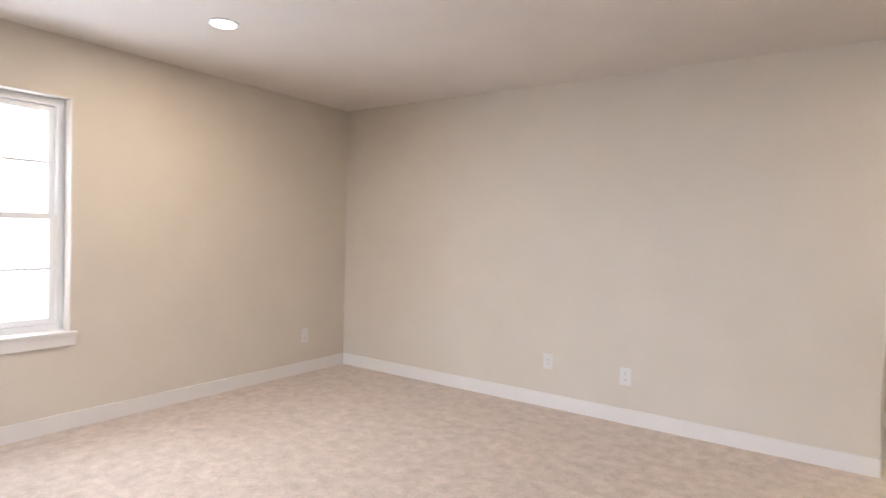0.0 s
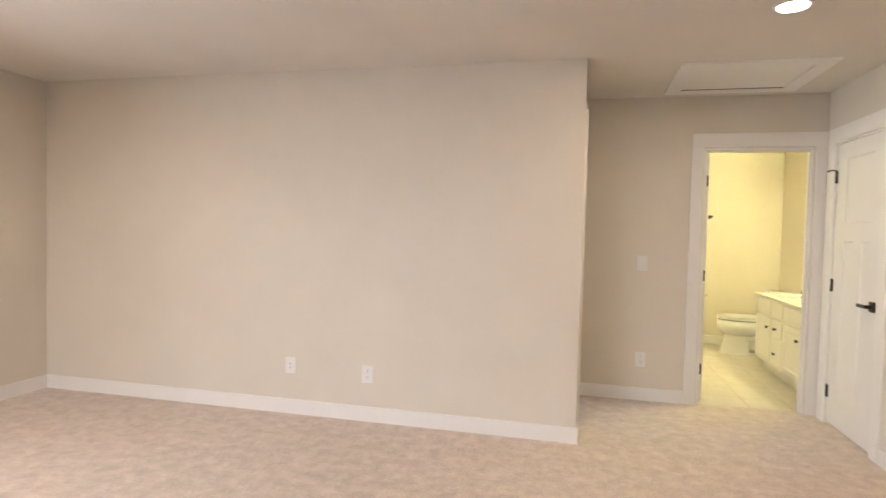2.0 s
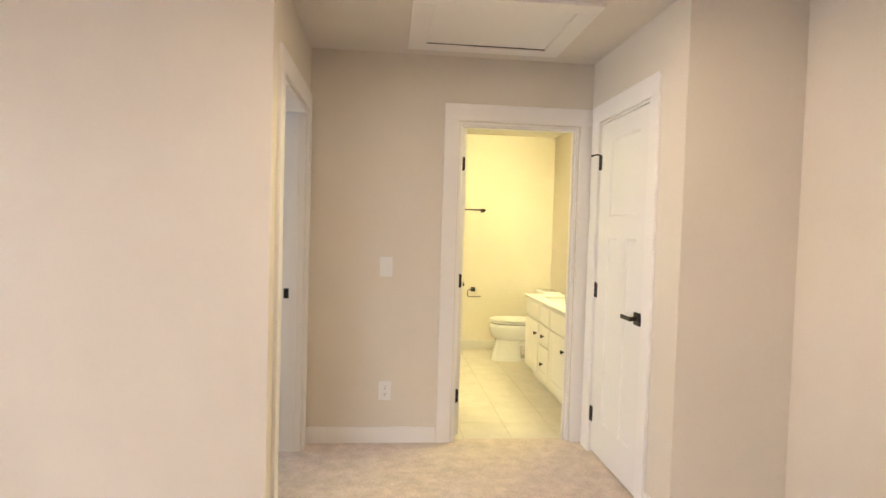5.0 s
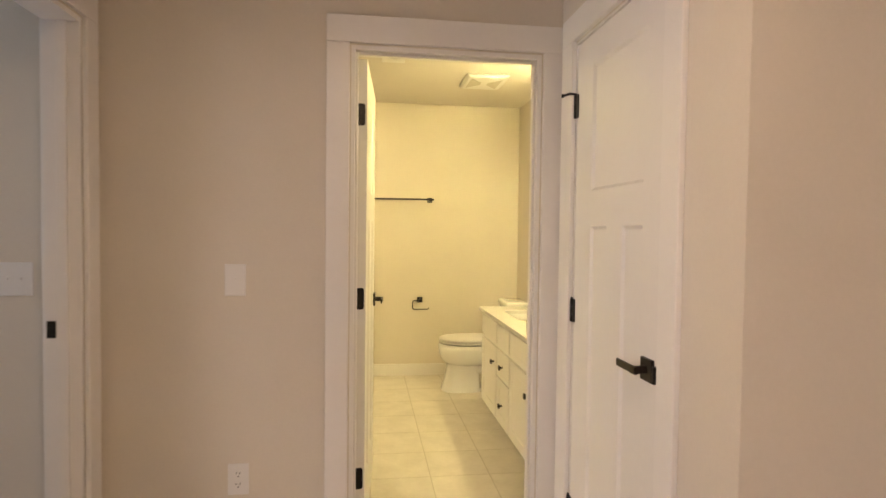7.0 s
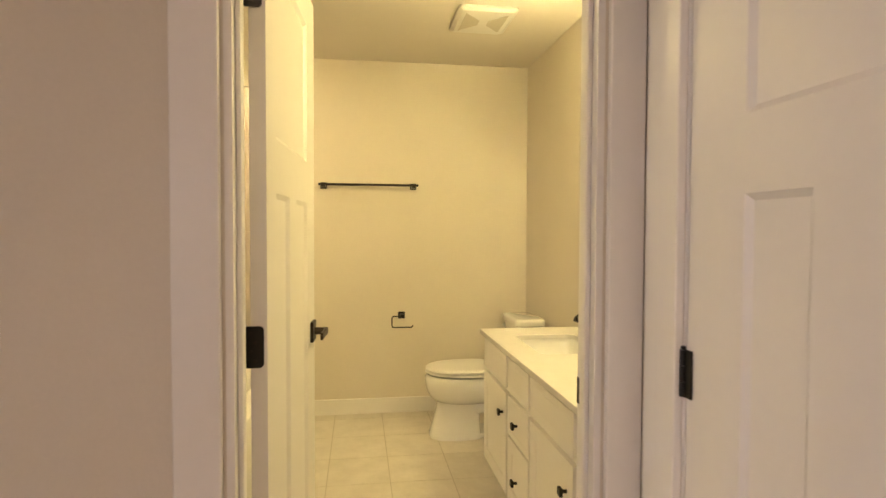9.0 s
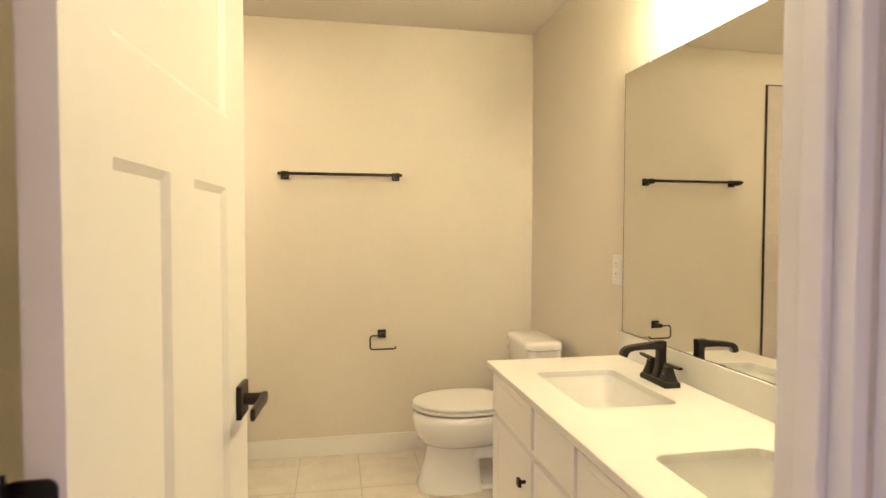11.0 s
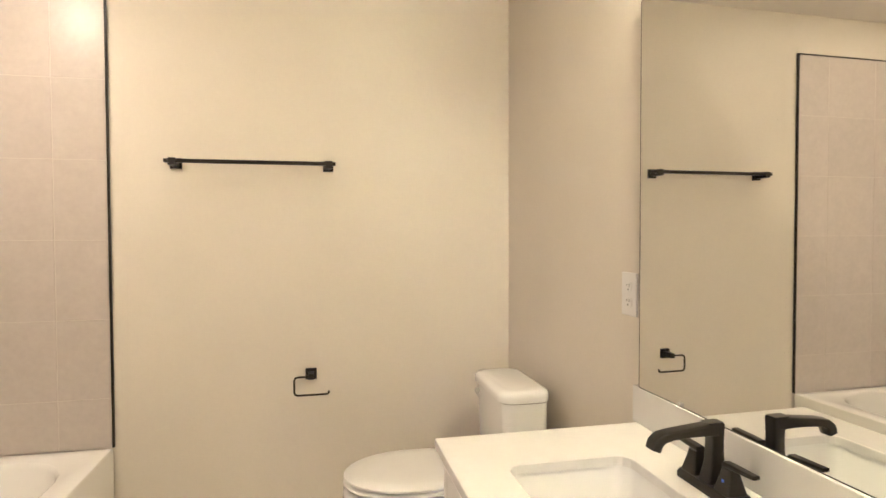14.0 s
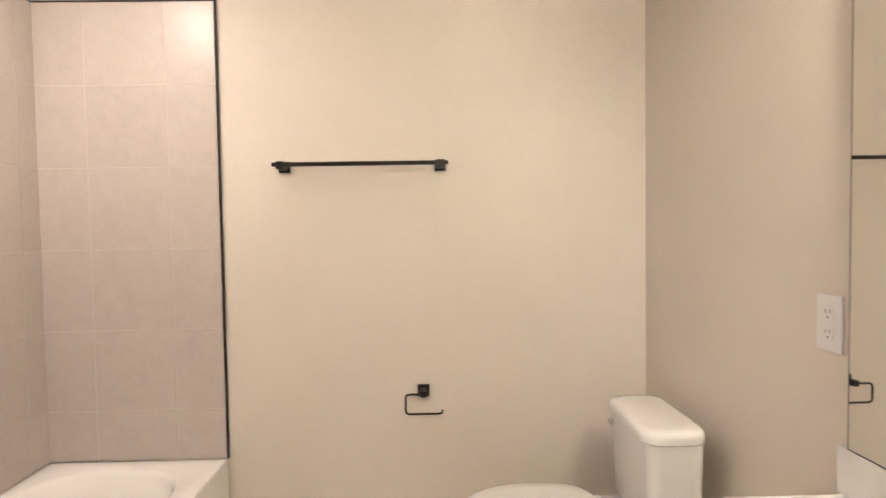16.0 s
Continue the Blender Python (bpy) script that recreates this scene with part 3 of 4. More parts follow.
fan = thing("exhaust_fan", "white square bathroom exhaust fan grille", "exhaust fan", (2.483, 7.225, CEIL))
fx0, fx1, fy0, fy1 = 2.325, 2.642, 7.04, 7.415
bm = bmesh.new()
loft(bm, [rounded(fx0, fx1, fy0, fy1, 0.02, CEIL), rounded(fx0, fx1, fy0, fy1, 0.02, CEIL - 0.012), rounded(fx0 + 0.02, fx1 - 0.02, fy0 + 0.02, fy1 - 0.02, 0.02, CEIL - 0.024),
          rounded(fx0 + 0.06, fx1 - 0.06, fy0 + 0.06, fy1 - 0.06, 0.01, CEIL - 0.024)], False, True)
part("cover", bm, PLASTIC, fan)
fcx, fcy = (fx0 + fx1) / 2, (fy0 + fy1) / 2
for s in (-1, 1):
    bm = bmesh.new()
    pts = [(fcx + s * 0.025, fcy - 0.03), (fcx + s * 0.115, fcy - 0.13), (fcx + s * 0.115, fcy + 0.13), (fcx + s * 0.025, fcy + 0.03)]
    loft(bm, [[Vector((*p, CEIL - 0.0245)) for p in pts], [Vector((*p, CEIL - 0.0262)) for p in pts]])
    part("grille_panel", bm, material("fan_grille", (0.54, 0.51, 0.46), 0.6), fan)

# ---- bathroom things ----
# bathtub
tub = thing("bathtub", "white alcove bathtub with a flat apron front", "bathtub", (0.95, 7.36, 0))
tx0, tx1, ty0, ty1 = BX0 + 0.012, TUBX, TUBY + 0.010, BY1 - 0.012
bm = bmesh.new()
loft(bm, [rounded(tx0, tx1, ty0, ty1, 0.004, 0), rounded(tx0, tx1, ty0, ty1, 0.004, TUBZ - 0.012), rounded(tx0 + 0.004, tx1 - 0.004, ty0 + 0.004, ty1 - 0.004, 0.004, TUBZ - 0.003),
          rounded(tx0 + 0.012, tx1 - 0.012, ty0 + 0.012, ty1 - 0.012, 0.006, TUBZ),
          rounded(tx0 + 0.05, tx1 - 0.085, ty0 + 0.08, ty1 - 0.09, 0.22, TUBZ), rounded(tx0 + 0.057, tx1 - 0.092, ty0 + 0.087, ty1 - 0.097, 0.215, TUBZ - 0.004),
          rounded(tx0 + 0.064, tx1 - 0.10, ty0 + 0.095, ty1 - 0.105, 0.21, TUBZ - 0.018),
          rounded(tx0 + 0.085, tx1 - 0.12, ty0 + 0.13, ty1 - 0.16, 0.19, 0.20), rounded(tx0 + 0.11, tx1 - 0.145, ty0 + 0.17, ty1 - 0.24, 0.17, 0.09),
          rounded(tx0 + 0.15, tx1 - 0.18, ty0 + 0.22, ty1 - 0.30, 0.13, 0.06)], True, True)
part("shell", bm, ACRYLIC, tub, smooth=True)
bm = bmesh.new()
disc(bm, (0.93, ty0 + 0.30, 0.058), (0, 0, 1), 0.03, 0.005, 20)
part("drain", bm, STEEL, tub, smooth=True)


# towel bar
bar = thing("towel_bar", "matte black square towel bar on the wall", "towel bar", (1.877, BY1, 1.592))
bz, by = 1.594, BY1 - 0.072
for px in (1.568, 2.184):
    part("rose", B(px - 0.022, px + 0.022, BY1 - 0.012, BY1, bz - 0.024, bz + 0.020, bevel=0.002), BLACK, bar)
    part("post", B(px - 0.015, px + 0.015, by - 0.012, BY1 - 0.012, bz - 0.016, bz + 0.014, bevel=0.003), BLACK, bar)
part("rail", B(1.536, 2.214, by - 0.008, by + 0.008, bz - 0.006, bz + 0.010, bevel=0.003), BLACK, bar)

# toilet paper holder
tp = thing("toilet_paper_holder", "empty matte black toilet paper holder", "paper holder", (2.10, BY1, 0.69))
px, pz, py = 2.103, 0.690, BY1 - 0.065
part("rose", B(px - 0.024, px + 0.024, BY1 - 0.012, BY1, pz - 0.024, pz + 0.024, bevel=0.002), BLACK, tp)
part("post", B(px - 0.012, px + 0.012, py - 0.006, BY1 - 0.012, pz - 0.012, pz + 0.012, bevel=0.003), BLACK, tp)
bm = bmesh.new()
arm = [(px + 0.012, py, pz), (px - 0.055, py, pz), (px - 0.066, py, pz - 0.004), (px - 0.070, py, pz - 0.014), (px - 0.070, py, pz - 0.064), (px - 0.066, py, pz - 0.074), (px - 0.056, py, pz - 0.078),
       (px + 0.062, py, pz - 0.078), (px + 0.071, py, pz - 0.076), (px + 0.074, py, pz - 0.071), (px + 0.0745, py, pz - 0.064)]
sweep(bm, arm, (0.0045, 0.0045), n=10)
part("arm", bm, BLACK, tp, smooth=True)

# toilet
toilet = thing("toilet", "white two-piece toilet with its lid closed", "toilet", (2.605, 7.632, 0))
cy = 7.632
bm = bmesh.new()
loft(bm, [egg(2.44, cy, 0.120, 0.16, 0.085, 0.205), egg(2.445, cy, 0.168, 0.21, 0.118, 0.222), egg(2.455, cy, 0.205, 0.235, 0.147, 0.246), egg(2.462, cy, 0.230, 0.25, 0.166, 0.278),
          egg(2.467, cy, 0.246, 0.255, 0.178, 0.315), egg(2.47, cy, 0.253, 0.255, 0.185, 0.350), egg(2.47, cy, 0.252, 0.25, 0.184, 0.376), egg(2.47, cy, 0.242, 0.242, 0.174, 0.388)])
part("bowl", bm, PORCELAIN, toilet, smooth=True)
bm = bmesh.new()
loft(bm, [egg(2.42, cy, 0.178, 0.15, 0.132, 0.0, power=2.8), egg(2.42, cy, 0.178, 0.15, 0.132, 0.014, power=2.8), egg(2.42, cy, 0.168, 0.142, 0.122, 0.035, power=2.8), egg(2.422, cy, 0.152, 0.136, 0.108, 0.11, power=2.6),
          egg(2.428, cy, 0.143, 0.132, 0.101, 0.17, power=2.6), egg(2.434, cy, 0.146, 0.14, 0.104, 0.215, power=2.4), egg(2.44, cy, 0.160, 0.15, 0.112, 0.235, power=2.2)])
part("pedestal", bm, PORCELAIN, toilet, smooth=True)
for s in (-1, 1):
    bm = bmesh.new()
    sweep(bm, [(2.450, cy + s * 0.045, 0.13), (2.540, cy + s * 0.070, 0.185), (2.640, cy + s * 0.080, 0.195), (2.705, cy + s * 0.080, 0.13), (2.740, cy + s * 0.078, 0.03)],
          [(0.03, 0.03), (0.035, 0.04), (0.035, 0.045), (0.035, 0.045), (0.03, 0.04)], n=14)
    part("trapway", bm, PORCELAIN, toilet, smooth=True)
    bm = bmesh.new()
    disc(bm, (2.655, cy + s * 0.127, 0.0), (0, 0, 1), 0.014, 0.016, 14, 0.009)
    part("bolt_cap", bm, PLASTIC, toilet, smooth=True)
part("foot", B(2.50, 2.79, cy - 0.105, cy + 0.105, 0, 0.028, bevel=0.012, seg=3), PORCELAIN, toilet)
bm = bmesh.new()
loft(bm, [rounded(2.605, 2.905, cy - 0.15, cy + 0.15, 0.03, 0.31), rounded(2.605, 2.935, cy - 0.17, cy + 0.17, 0.03, 0.36), rounded(2.605, 2.935, cy - 0.17, cy + 0.17, 0.03, 0.388), rounded(2.610, 2.930, cy - 0.165, cy + 0.165, 0.03, 0.393)])
part("deck", bm, PORCELAIN, toilet, smooth=True)


def slab(z0, z1, front, half, back=0.215, cx=2.470):
    b = bmesh.new()
    e = 0.007
    loft(b, [egg(cx, cy, front - e, back - e, half - e, z0), egg(cx, cy, front, back, half, z0 + e * 0.6), egg(cx, cy, front, back, half, z1 - e), egg(cx, cy, front - e, back - e, half - e, z1 - 0.001), egg(cx, cy, front - 0.05, back - 0.05, half - 0.05, z1 + 0.002)])
    return b


part("seat", slab(0.398, 0.413, 0.252, 0.186), PLASTIC, toilet, smooth=True)
part("lid", slab(0.419, 0.437, 0.250, 0.184), PLASTIC, toilet, smooth=True)
for s in (-1, 1):
    part("seat_hinge", B(2.670, 2.705, cy + s * 0.075 - 0.02, cy + s * 0.075 + 0.02, 0.393, 0.43, bevel=0.008), PLASTIC, toilet)
bm = bmesh.new()
loft(bm, [rounded(2.785, 2.930, cy - 0.168, cy + 0.168, 0.03, 0.393), rounded(2.776, 2.933, cy - 0.177, cy + 0.177, 0.035, 0.42), rounded(2.765, 2.938, cy - 0.186, cy + 0.186, 0.035, 0.703)])
part("tank", bm, PORCELAIN, toilet, smooth=True)
bm = bmesh.new()
loft(bm, [rounded(2.764, 2.940, cy - 0.187, cy + 0.187, 0.040, 0.700), rounded(2.753, 2.945, cy - 0.197, cy + 0.197, 0.055, 0.706), rounded(2.752, 2.945, cy - 0.198, cy + 0.198, 0.055, 0.724),
          rounded(2.755, 2.943, cy - 0.195, cy + 0.195, 0.053, 0.734), rounded(2.764, 2.937, cy - 0.187, cy + 0.187, 0.050, 0.741), rounded(2.785, 2.925, cy - 0.165, cy + 0.165, 0.045, 0.744)])
part("tank_lid", bm, PORCELAIN, toilet, smooth=True)
bm = bmesh.new()
disc(bm, (2.768, cy + 0.145, 0.665), (-1, 0, 0), 0.013, 0.012, 16)
sweep(bm, [(2.754, cy + 0.150, 0.665), (2.752, cy + 0.11, 0.663), (2.752, cy + 0.105, 0.660)], (0.007, 0.004), side=Vector((0, 0, 1)))
part("flush_lever", bm, STEEL, toilet, "chrome flush lever", smooth=True)

# vanity
VX, VY0, VY1, VZ0, VZ1 = 2.462, BY0 + 0.012, 6.962, 0.105, 0.757
van = thing("vanity_cabinet", "white painted double vanity with doors and drawers", "cabinet", (2.73, 6.18, 0))
bm = bmesh.new()
box(bm, VX, BX1 - 0.002, VY0, VY1, VZ0, 0.59)
box(bm, VX, VX + 0.02, VY0, VY1, 0.59, VZ1)
box(bm, BX1 - 0.022, BX1 - 0.002, VY0, VY1, 0.59, VZ1)
box(bm, VX + 0.02, BX1 - 0.022, VY1 - 0.018, VY1, 0.59, VZ1)
box(bm, VX + 0.02, BX1 - 0.022, VY0, VY0 + 0.018, 0.59, VZ1)
part("body", bm, CABINET, van)
part("toe_kick", B(VX + 0.07, BX1 - 0.002, VY0, VY1 - 0.002, 0, VZ0), CABINET, van)


def front(name, y0, y1, z0, z1, knob=None, frame=0.055):
    """A cabinet front facing -x, with a sunk panel and an optional knob at (y, z)."""
    w, h = y1 - y0, z1 - z0
    f = min(frame, h * 0.28)
    bm = panelled(bmesh.new(), w, h, 0.019, [(f, w - f, f, h - f)] if h > 0.2 else [(0.022, w - 0.022, 0.022, h - 0.022)], 0.006 if h > 0.2 else 0.002, 0.008)
    bm.transform(T((VX - 0.0195, y1, z0)) @ Matrix.Rotation(radians(-90), 4, "Z") @ T((0, 0.0195, 0)) @ T((0, 0, 0)))
    f = part(name, bm, CABINET, van)
    if knob:
        ky, kz = knob
        bm = bmesh.new()
        disc(bm, (VX - 0.0195, ky, kz), (-1, 0, 0), 0.006, 0.018, 12)
        box(bm, VX - 0.0195 - 0.027, VX - 0.0195 - 0.016, ky - 0.0135, ky + 0.0135, kz - 0.0135, kz + 0.0135, bevel=0.003)
        part("knob", bm, BLACK, f, "matte black square knob")
    return f


FZ = 0.738
front("false_front", 6.511, 6.950, 0.600, FZ)
front("drawer", 6.184, 6.483, 0.600, FZ)
front("false_front", 5.722, 6.162, 0.600, FZ)
front("cabinet_door", 6.511, 6.950, 0.128, 0.574, (6.562, 0.478))
front("cabinet_door", 5.722, 6.162, 0.128, 0.574, (5.773, 0.478))
front("drawer", 6.184, 6.483, 0.412, 0.576, (6.333, 0.490))
front("drawer", 6.184, 6.483, 0.128, 0.398, (6.333, 0.255))

# countertop with two undermount basins
CZ0, CZ1 = 0.757, 0.780
CX0, CX1, CY0, CY1 = 2.424, BX1 - 0.002, BY0 + 0.003, 6.976
SINKS = ((6.336, 6.772), (5.556, 5.998))
SX0, SX1 = 2.547, 2.843
top = thing("countertop", "white quartz countertop with a backsplash", "countertop", (2.73, 6.18, CZ0))
bm = bmesh.new()
split = (SINKS[0][0] + SINKS[1][1]) / 2
for (s0, s1), (a, b) in zip(SINKS, ((split, CY1), (CY0, split))):
    o = lambda z, d=0.0: rounded(CX0 + d, CX1, a, b if b < CY1 else b - d, 0.0006, z)
    i = lambda z, d=0.0: rounded(SX0 - d, SX1 + d, s0 - d, s1 + d, 0.035, z)
    loft(bm, [i(CZ0), i(CZ1 - 0.002), i(CZ1, 0.002), o(CZ1, 0.002), o(CZ1 - 0.002), o(CZ0), i(CZ0)], False, False)
part("slab", bm, QUARTZ, top)
part("backsplash", B(BX1 - 0.022, BX1 - 0.002, CY0, 6.992, CZ1 + 0.0005, 0.880, bevel=0.002), QUARTZ, top)
for s0, s1 in SINKS:
    sink = thing("sink_basin", "white rectangular undermount sink basin, empty", "sink", (2.69, (s0 + s1) / 2, 0.63), group="vanity sinks")
    bm = bmesh.new()
    r = lambda d, e, rr, z: rounded(SX0 - d + e, SX1 + d - e * 0.8, s0 - d + e, s1 + d - e, rr, z, 6)
    loft(bm, [r(0.014, 0, 0.045, CZ0 - 0.001), r(0.004, 0, 0.04, CZ0 - 0.001), r(0.003, 0.0, 0.04, CZ0 - 0.01), r(0.0, 0.008, 0.034, 0.715), r(0, 0.018, 0.032, 0.665), r(0, 0.028, 0.032, 0.645), r(0, 0.040, 0.03, 0.637), r(0, 0.09, 0.03, 0.633)], False, True)
    loft(bm, [r(0.014, 0, 0.045, CZ0 - 0.001), r(0.014, 0.0, 0.045, CZ0 - 0.012), r(0.01, 0.002, 0.05, 0.695), r(0.006, 0.03, 0.05, 0.627)], False, True)
    part("bowl", bm, PORCELAIN, sink, smooth=True)
    bm = bmesh.new()
    disc(bm, (2.70, (s0 + s1) / 2, 0.6345), (0, 0, 1), 0.022, 0.003, 20)
    part("drain", bm, STEEL, sink, "metal drain", smooth=True)
    bm = bmesh.new()
    disc(bm, (SX0 + 0.005, (s0 + s1) / 2 - 0.01, 0.732), (1, 0, 0.05), 0.012, 0.004, 18)
    part("overflow", bm, SLOT, sink, "dark overflow hole", smooth=True)


def faucet(yc):
    f = thing("faucet", "matte black two-handle centerset bathroom faucet", "faucet", (2.917, yc, CZ1), group="vanity faucets")
    xc, z = 2.917, CZ1
    bm = bmesh.new()
    loft(bm, [rounded(xc - 0.029, xc + 0.029, yc - 0.080, yc + 0.080, 0.006, z), rounded(xc - 0.029, xc + 0.029, yc - 0.080, yc + 0.080, 0.006, z + 0.0100), rounded(xc - 0.025, xc + 0.025, yc - 0.076, yc + 0.076, 0.005, z + 0.0184)])
    part("base", bm, BLACK, f, smooth=True)
    bm = bmesh.new()
    loft(bm, [rounded(xc - 0.022, xc + 0.022, yc - 0.018, yc + 0.018, 0.004, z + 0.0161), rounded(xc - 0.012, xc + 0.018, yc - 0.014, yc + 0.014, 0.004, z + 0.0575), rounded(xc - 0.010, xc + 0.017, yc - 0.0135, yc + 0.0135, 0.004, z + 0.1035),
              rounded(xc - 0.016, xc + 0.018, yc - 0.0145, yc + 0.0145, 0.004, z + 0.1357), rounded(xc - 0.022, xc + 0.016, yc - 0.013, yc + 0.013, 0.004, z + 0.1403)])
    part("column", bm, BLACK, f, smooth=True)
    bm = bmesh.new()
    path = [(xc + 0.004, yc, z + 0.1253), (xc - 0.02, yc, z + 0.1259), (xc - 0.06, yc, z + 0.1242), (xc - 0.10, yc, z + 0.1207), (xc - 0.120, yc, z + 0.1162), (xc - 0.130, yc, z + 0.1069), (xc - 0.135, yc, z + 0.0931)]
    sweep(bm, path, [(0.0150, 0.0125), (0.0155, 0.0120), (0.0155, 0.0095), (0.0155, 0.0090), (0.0155, 0.0100), (0.0150, 0.0115), (0.0145, 0.0105)], n=20, power=6)
    part("spout", bm, BLACK, f, smooth=True)
    for s in (-1, 1):
        hy = yc + s * 0.051
        bm = bmesh.new()
        loft(bm, [rounded(xc - 0.023, xc + 0.023, hy - 0.023, hy + 0.023, 0.005, z + 0.0161), rounded(xc - 0.014, xc + 0.014, hy - 0.014, hy + 0.014, 0.004, z + 0.0517), rounded(xc - 0.012, xc + 0.012, hy - 0.012, hy + 0.012, 0.004, z + 0.0644)])
        h = part("valve_body", bm, BLACK, f, smooth=True)
        bm = bmesh.new()
        sweep(bm, [(xc, hy - s * 0.012, z + 0.0690), (xc, hy + s * 0.015, z + 0.0701), (xc, hy + s * 0.045, z + 0.0713), (xc, hy + s * 0.066, z + 0.0725)],
              [(0.010, 0.005), (0.010, 0.005), (0.009, 0.0045), (0.0085, 0.004)], side=Vector((1, 0, 0)), n=16, power=5)
        part("handle", bm, BLACK, h, smooth=True)
        bm = bmesh.new()
        disc(bm, (xc - 0.0165, hy, z + 0.0414), (-1, 0, 0.25), 0.003, 0.0015, 10)
        if s < 0:
            part("temperature_dot", bm, COLD, h, "tiny blue temperature dot")
        else:
            bm.free()
    return f


faucet(6.568)
faucet(5.788)

# mirror
mir = thing("mirror", "large frameless wall mirror above the vanity", "mirror", (BX1, 6.2, 0.88))
lean = T((BX1 - 0.022, 6.960, 0)) @ Matrix.Rotation(0.0125, 4, "Z") @ T((0.022 - BX1, -6.960, 0))


def leaned(bm):
    """The mirror stands a little off the wall at its far end."""
    bm.transform(lean)
    return bm


part("glass", leaned(B(BX1 - 0.022, BX1 - 0.0165, 5.42, 6.958, 0.8825, 1.917)), MIRROR, mir)
part("backing", leaned(B(BX1 - 0.0163, BX1 + 0.004, 5.43, 6.950, 0.890, 1.910)), TRIM, mir)
part("edge", leaned(B(BX1 - 0.0223, BX1 - 0.0163, 5.42, 6.960, 0.8803, 0.8825)), SLOT, mir, "dark mirror edge")
part("edge", leaned(B(BX1 - 0.0223, BX1 - 0.0163, 6.958, 6.960, 0.8825, 1.917)), SLOT, mir, "dark mirror edge")
for my, mz in ((6.780, 1.917), (5.6, 1.917), (6.780, 0.8825), (5.6, 0.8825)):
    s = 1 if mz > 1 else -1
    part("clip", leaned(B(BX1 - 0.027, BX1, my - 0.007, my + 0.007, mz - 0.006 if s > 0 else mz, mz + 0.006 if s > 0 else mz + 0.009, bevel=0.002)), STEEL, mir)

# vanity light
vl = thing("vanity_light", "black vanity light bar with three lit frosted globes", "wall light", (BX1, 6.12, 2.10))
part("backplate", B(BX1 - 0.022, BX1, 5.67, 6.57, 2.130, 2.180, bevel=0.003), BLACK, vl)
for vy in (5.77, 6.12, 6.47):
    ring = lambda r, zz: [Vector((2.862 + r * math.cos(2 * math.pi * i / 20), vy + r * math.sin(2 * math.pi * i / 20), zz)) for i in range(20)]
    bm = bmesh.new()
    sweep(bm, [(BX1 - 0.02, vy, 2.155), (2.910, vy, 2.160), (2.862, vy, 2.160)], (0.007, 0.007))
    part("arm", bm, BLACK, vl, smooth=True)
    bm = bmesh.new()
    loft(bm, [ring(0.012, 2.166), ring(0.020, 2.160), ring(0.022, 2.108), ring(0.019, 2.104)])
    part("socket", bm, BLACK, vl, smooth=True)
    bm = bmesh.new()
    loft(bm, [ring(0.045 * math.sin(math.pi * (k + 0.5) / 10), 2.060 + 0.045 * math.cos(math.pi * (k + 0.5) / 10)) for k in range(10)])
    part("globe", bm, GLOBE, vl, "lit frosted glass globe", smooth=True)

# ---- tiles ----
tile_mesh = {}


def tile(parent, mat, name, m, w, h, t=0.007, bev=0.0009):
    """A bevelled tile w x h, its face at z = t, placed by m. Alike tiles share a mesh."""
    key = (name, round(w, 4), round(h, 4))
    if key not in tile_mesh:
        bm = bmesh.new()
        q = lambda d, z: [Vector((d, d, z)), Vector((w - d, d, z)), Vector((w - d, h - d, z)), Vector((d, h - d, z))]
        loft(bm, [q(0, 0), q(0, t - bev), q(bev, t)], False, True)
        tile_mesh[key] = finish(bm, name, mat)
    ob = new(name, tile_mesh[key])
    ob.parent = parent
    ob.matrix_basis = m
    return ob


def spans(a, b, origin, pitch, joint):
    """Pieces of a course from a to b, with joints at origin + k * pitch."""
    k = math.floor((a - origin) / pitch)
    out = []
    while origin + k * pitch < b - 0.004:
        lo, hi = max(a, origin + k * pitch + joint / 2), min(b, origin + (k + 1) * pitch - joint / 2)
        if hi - lo > 0.008:
            out.append((lo, hi - lo))
        k += 1
    return out


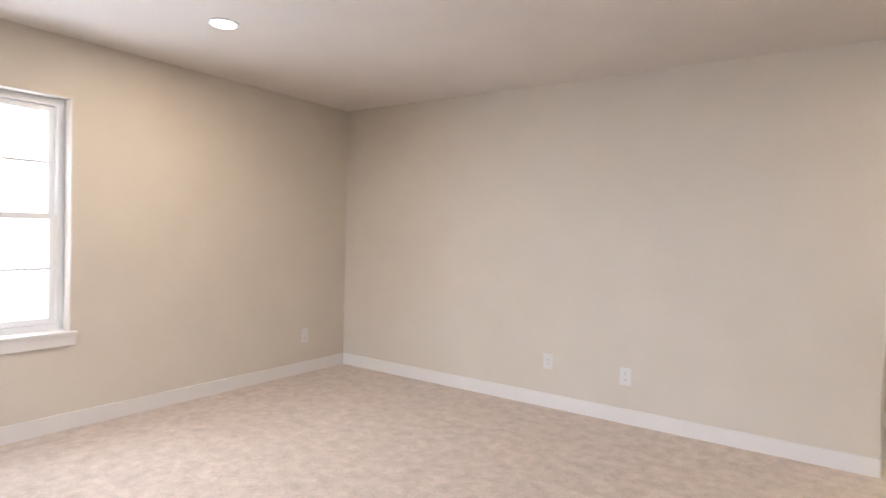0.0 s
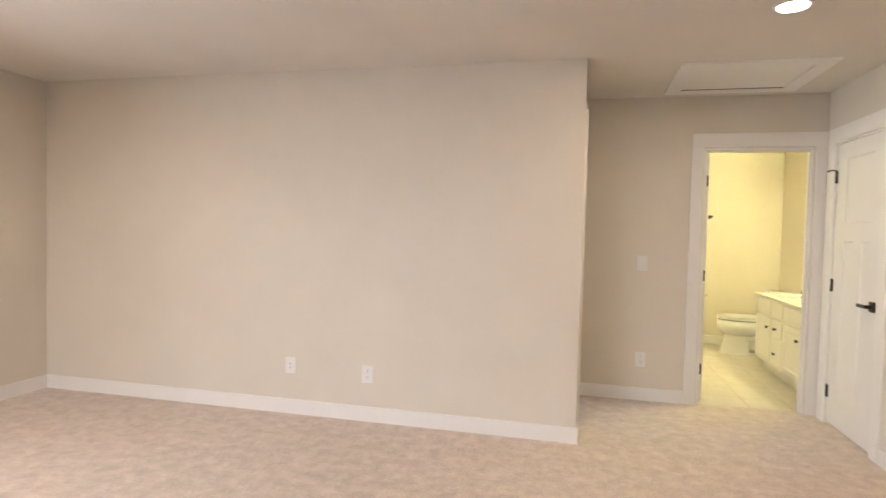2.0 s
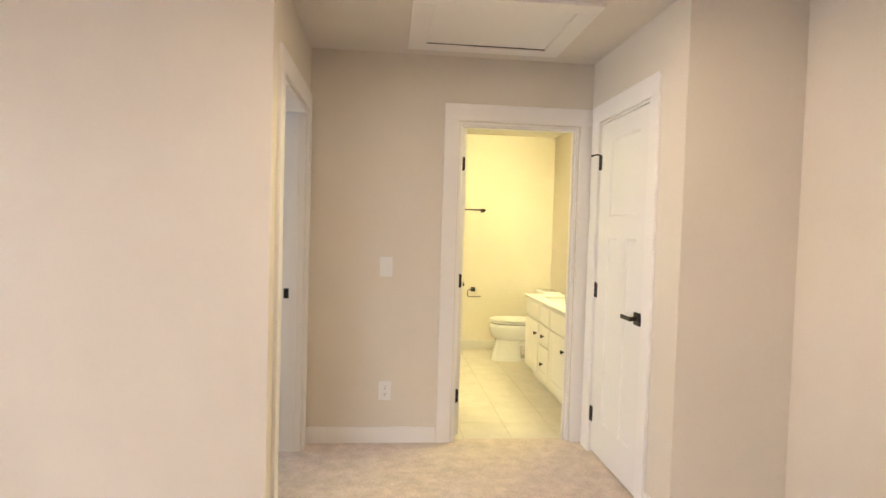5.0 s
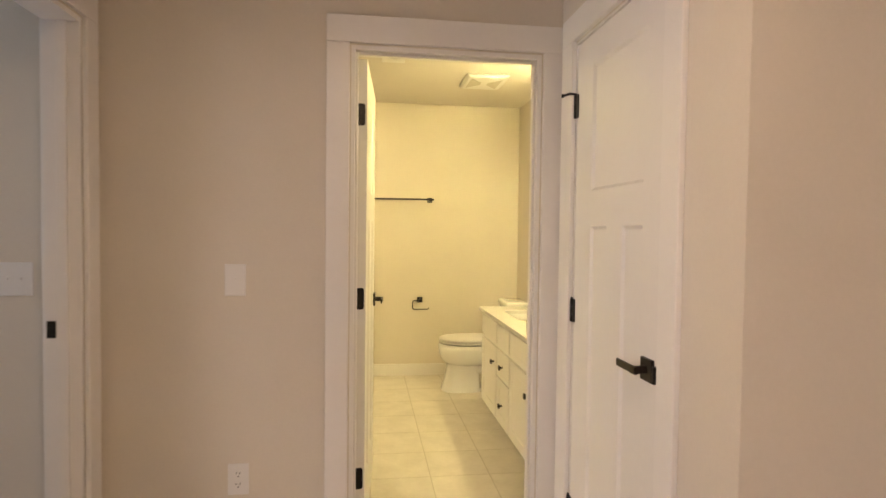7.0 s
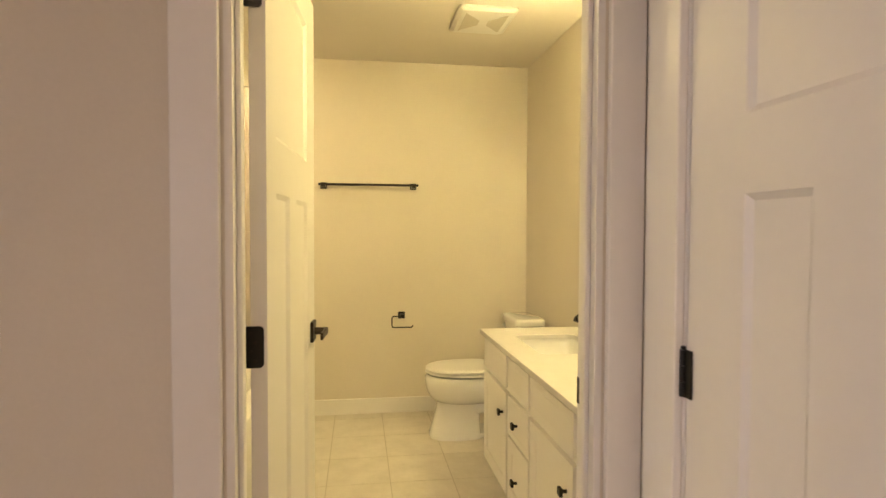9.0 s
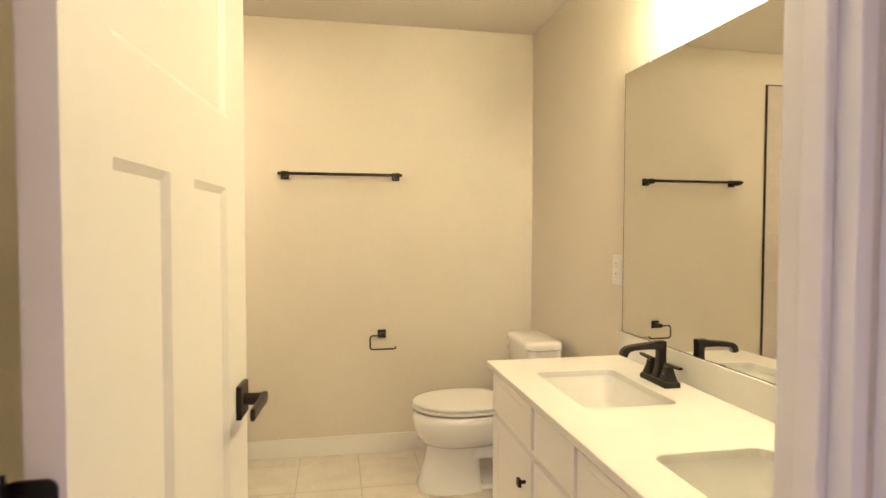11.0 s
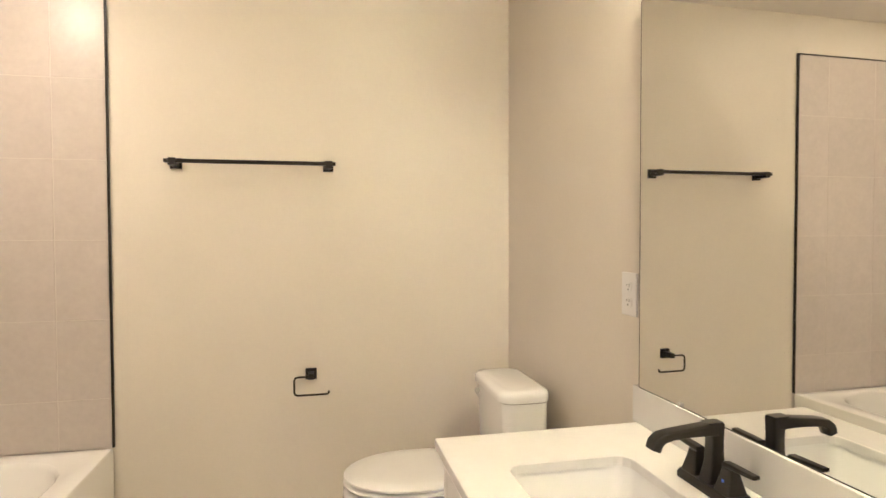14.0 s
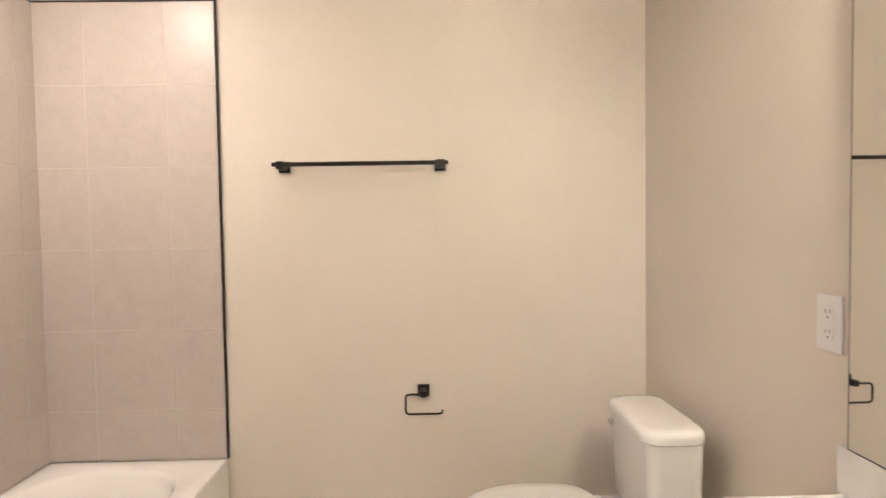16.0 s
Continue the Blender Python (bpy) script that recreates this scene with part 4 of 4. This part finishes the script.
for x, w in spans(BX0, BX1, 1.965, 0.322, 0.005):
    for y, h in spans(YD + 0.052, BY1, 6.302, 0.340, 0.005):
        tile(floor_bath, FLOOR_TILE, "tile", T((x, y, -0.006)), w, h, 0.007)

WT = 2.242
surround_back = solid("tub_surround_end", B(BX0, TUBX - 0.004, BY1 - 0.0122, BY1, TUBZ, WT), GROUT, "beige tiled wall at the end of the bathtub", "tiled wall")
surround_side = solid("tub_surround_side", B(BX0, BX0 + 0.0122, TUBY, BY1 - 0.0122, TUBZ, WT), GROUT, "beige tiled wall beside the bathtub", "tiled wall")
surround_near = solid("tub_surround_near", B(BX0 + 0.0122, TUBX - 0.004, TUBY, TUBY + 0.0122, TUBZ, WT), GROUT, "beige tiled wall at the near end of the bathtub", "tiled wall")
for z, h in spans(TUBZ + 0.002, WT - 0.003, 2.242, 0.3215, 0.0035):
    for x, w in spans(BX0 + 0.014, TUBX - 0.006, 0.803, 0.3140, 0.0035):
        tile(surround_back, WALL_TILE, "tile", Matrix(((1, 0, 0, x), (0, 0, -1, BY1 - 0.0065), (0, 1, 0, z), (0, 0, 0, 1))), w, h)
        tile(surround_near, WALL_TILE, "tile", Matrix(((1, 0, 0, x), (0, 0, 1, TUBY + 0.0065), (0, 1, 0, z), (0, 0, 0, 1))), w, h)
    for y, w in spans(TUBY + 0.014, BY1 - 0.014, 8.00, 0.3140, 0.0035):
        tile(surround_side, WALL_TILE, "tile", Matrix(((0, 0, 1, BX0 + 0.0065), (1, 0, 0, y), (0, 1, 0, z), (0, 0, 0, 1))), w, h)
EDGE = "thin black metal edge trim on the tile surround"
board("trim", (TUBX - 0.004, TUBX + 0.003, BY1 - 0.015, BY1 - 0.0005, TUBZ, WT + 0.004), EDGE, "tile trim", BLACK, 0.001)
board("trim", (BX0 + 0.015, TUBX - 0.004, BY1 - 0.015, BY1 - 0.0005, WT - 0.003, WT + 0.004), EDGE, "tile trim", BLACK, 0.001)
board("trim", (BX0 + 0.0005, BX0 + 0.015, TUBY, BY1 - 0.0005, WT - 0.003, WT + 0.004), EDGE, "tile trim", BLACK, 0.001)
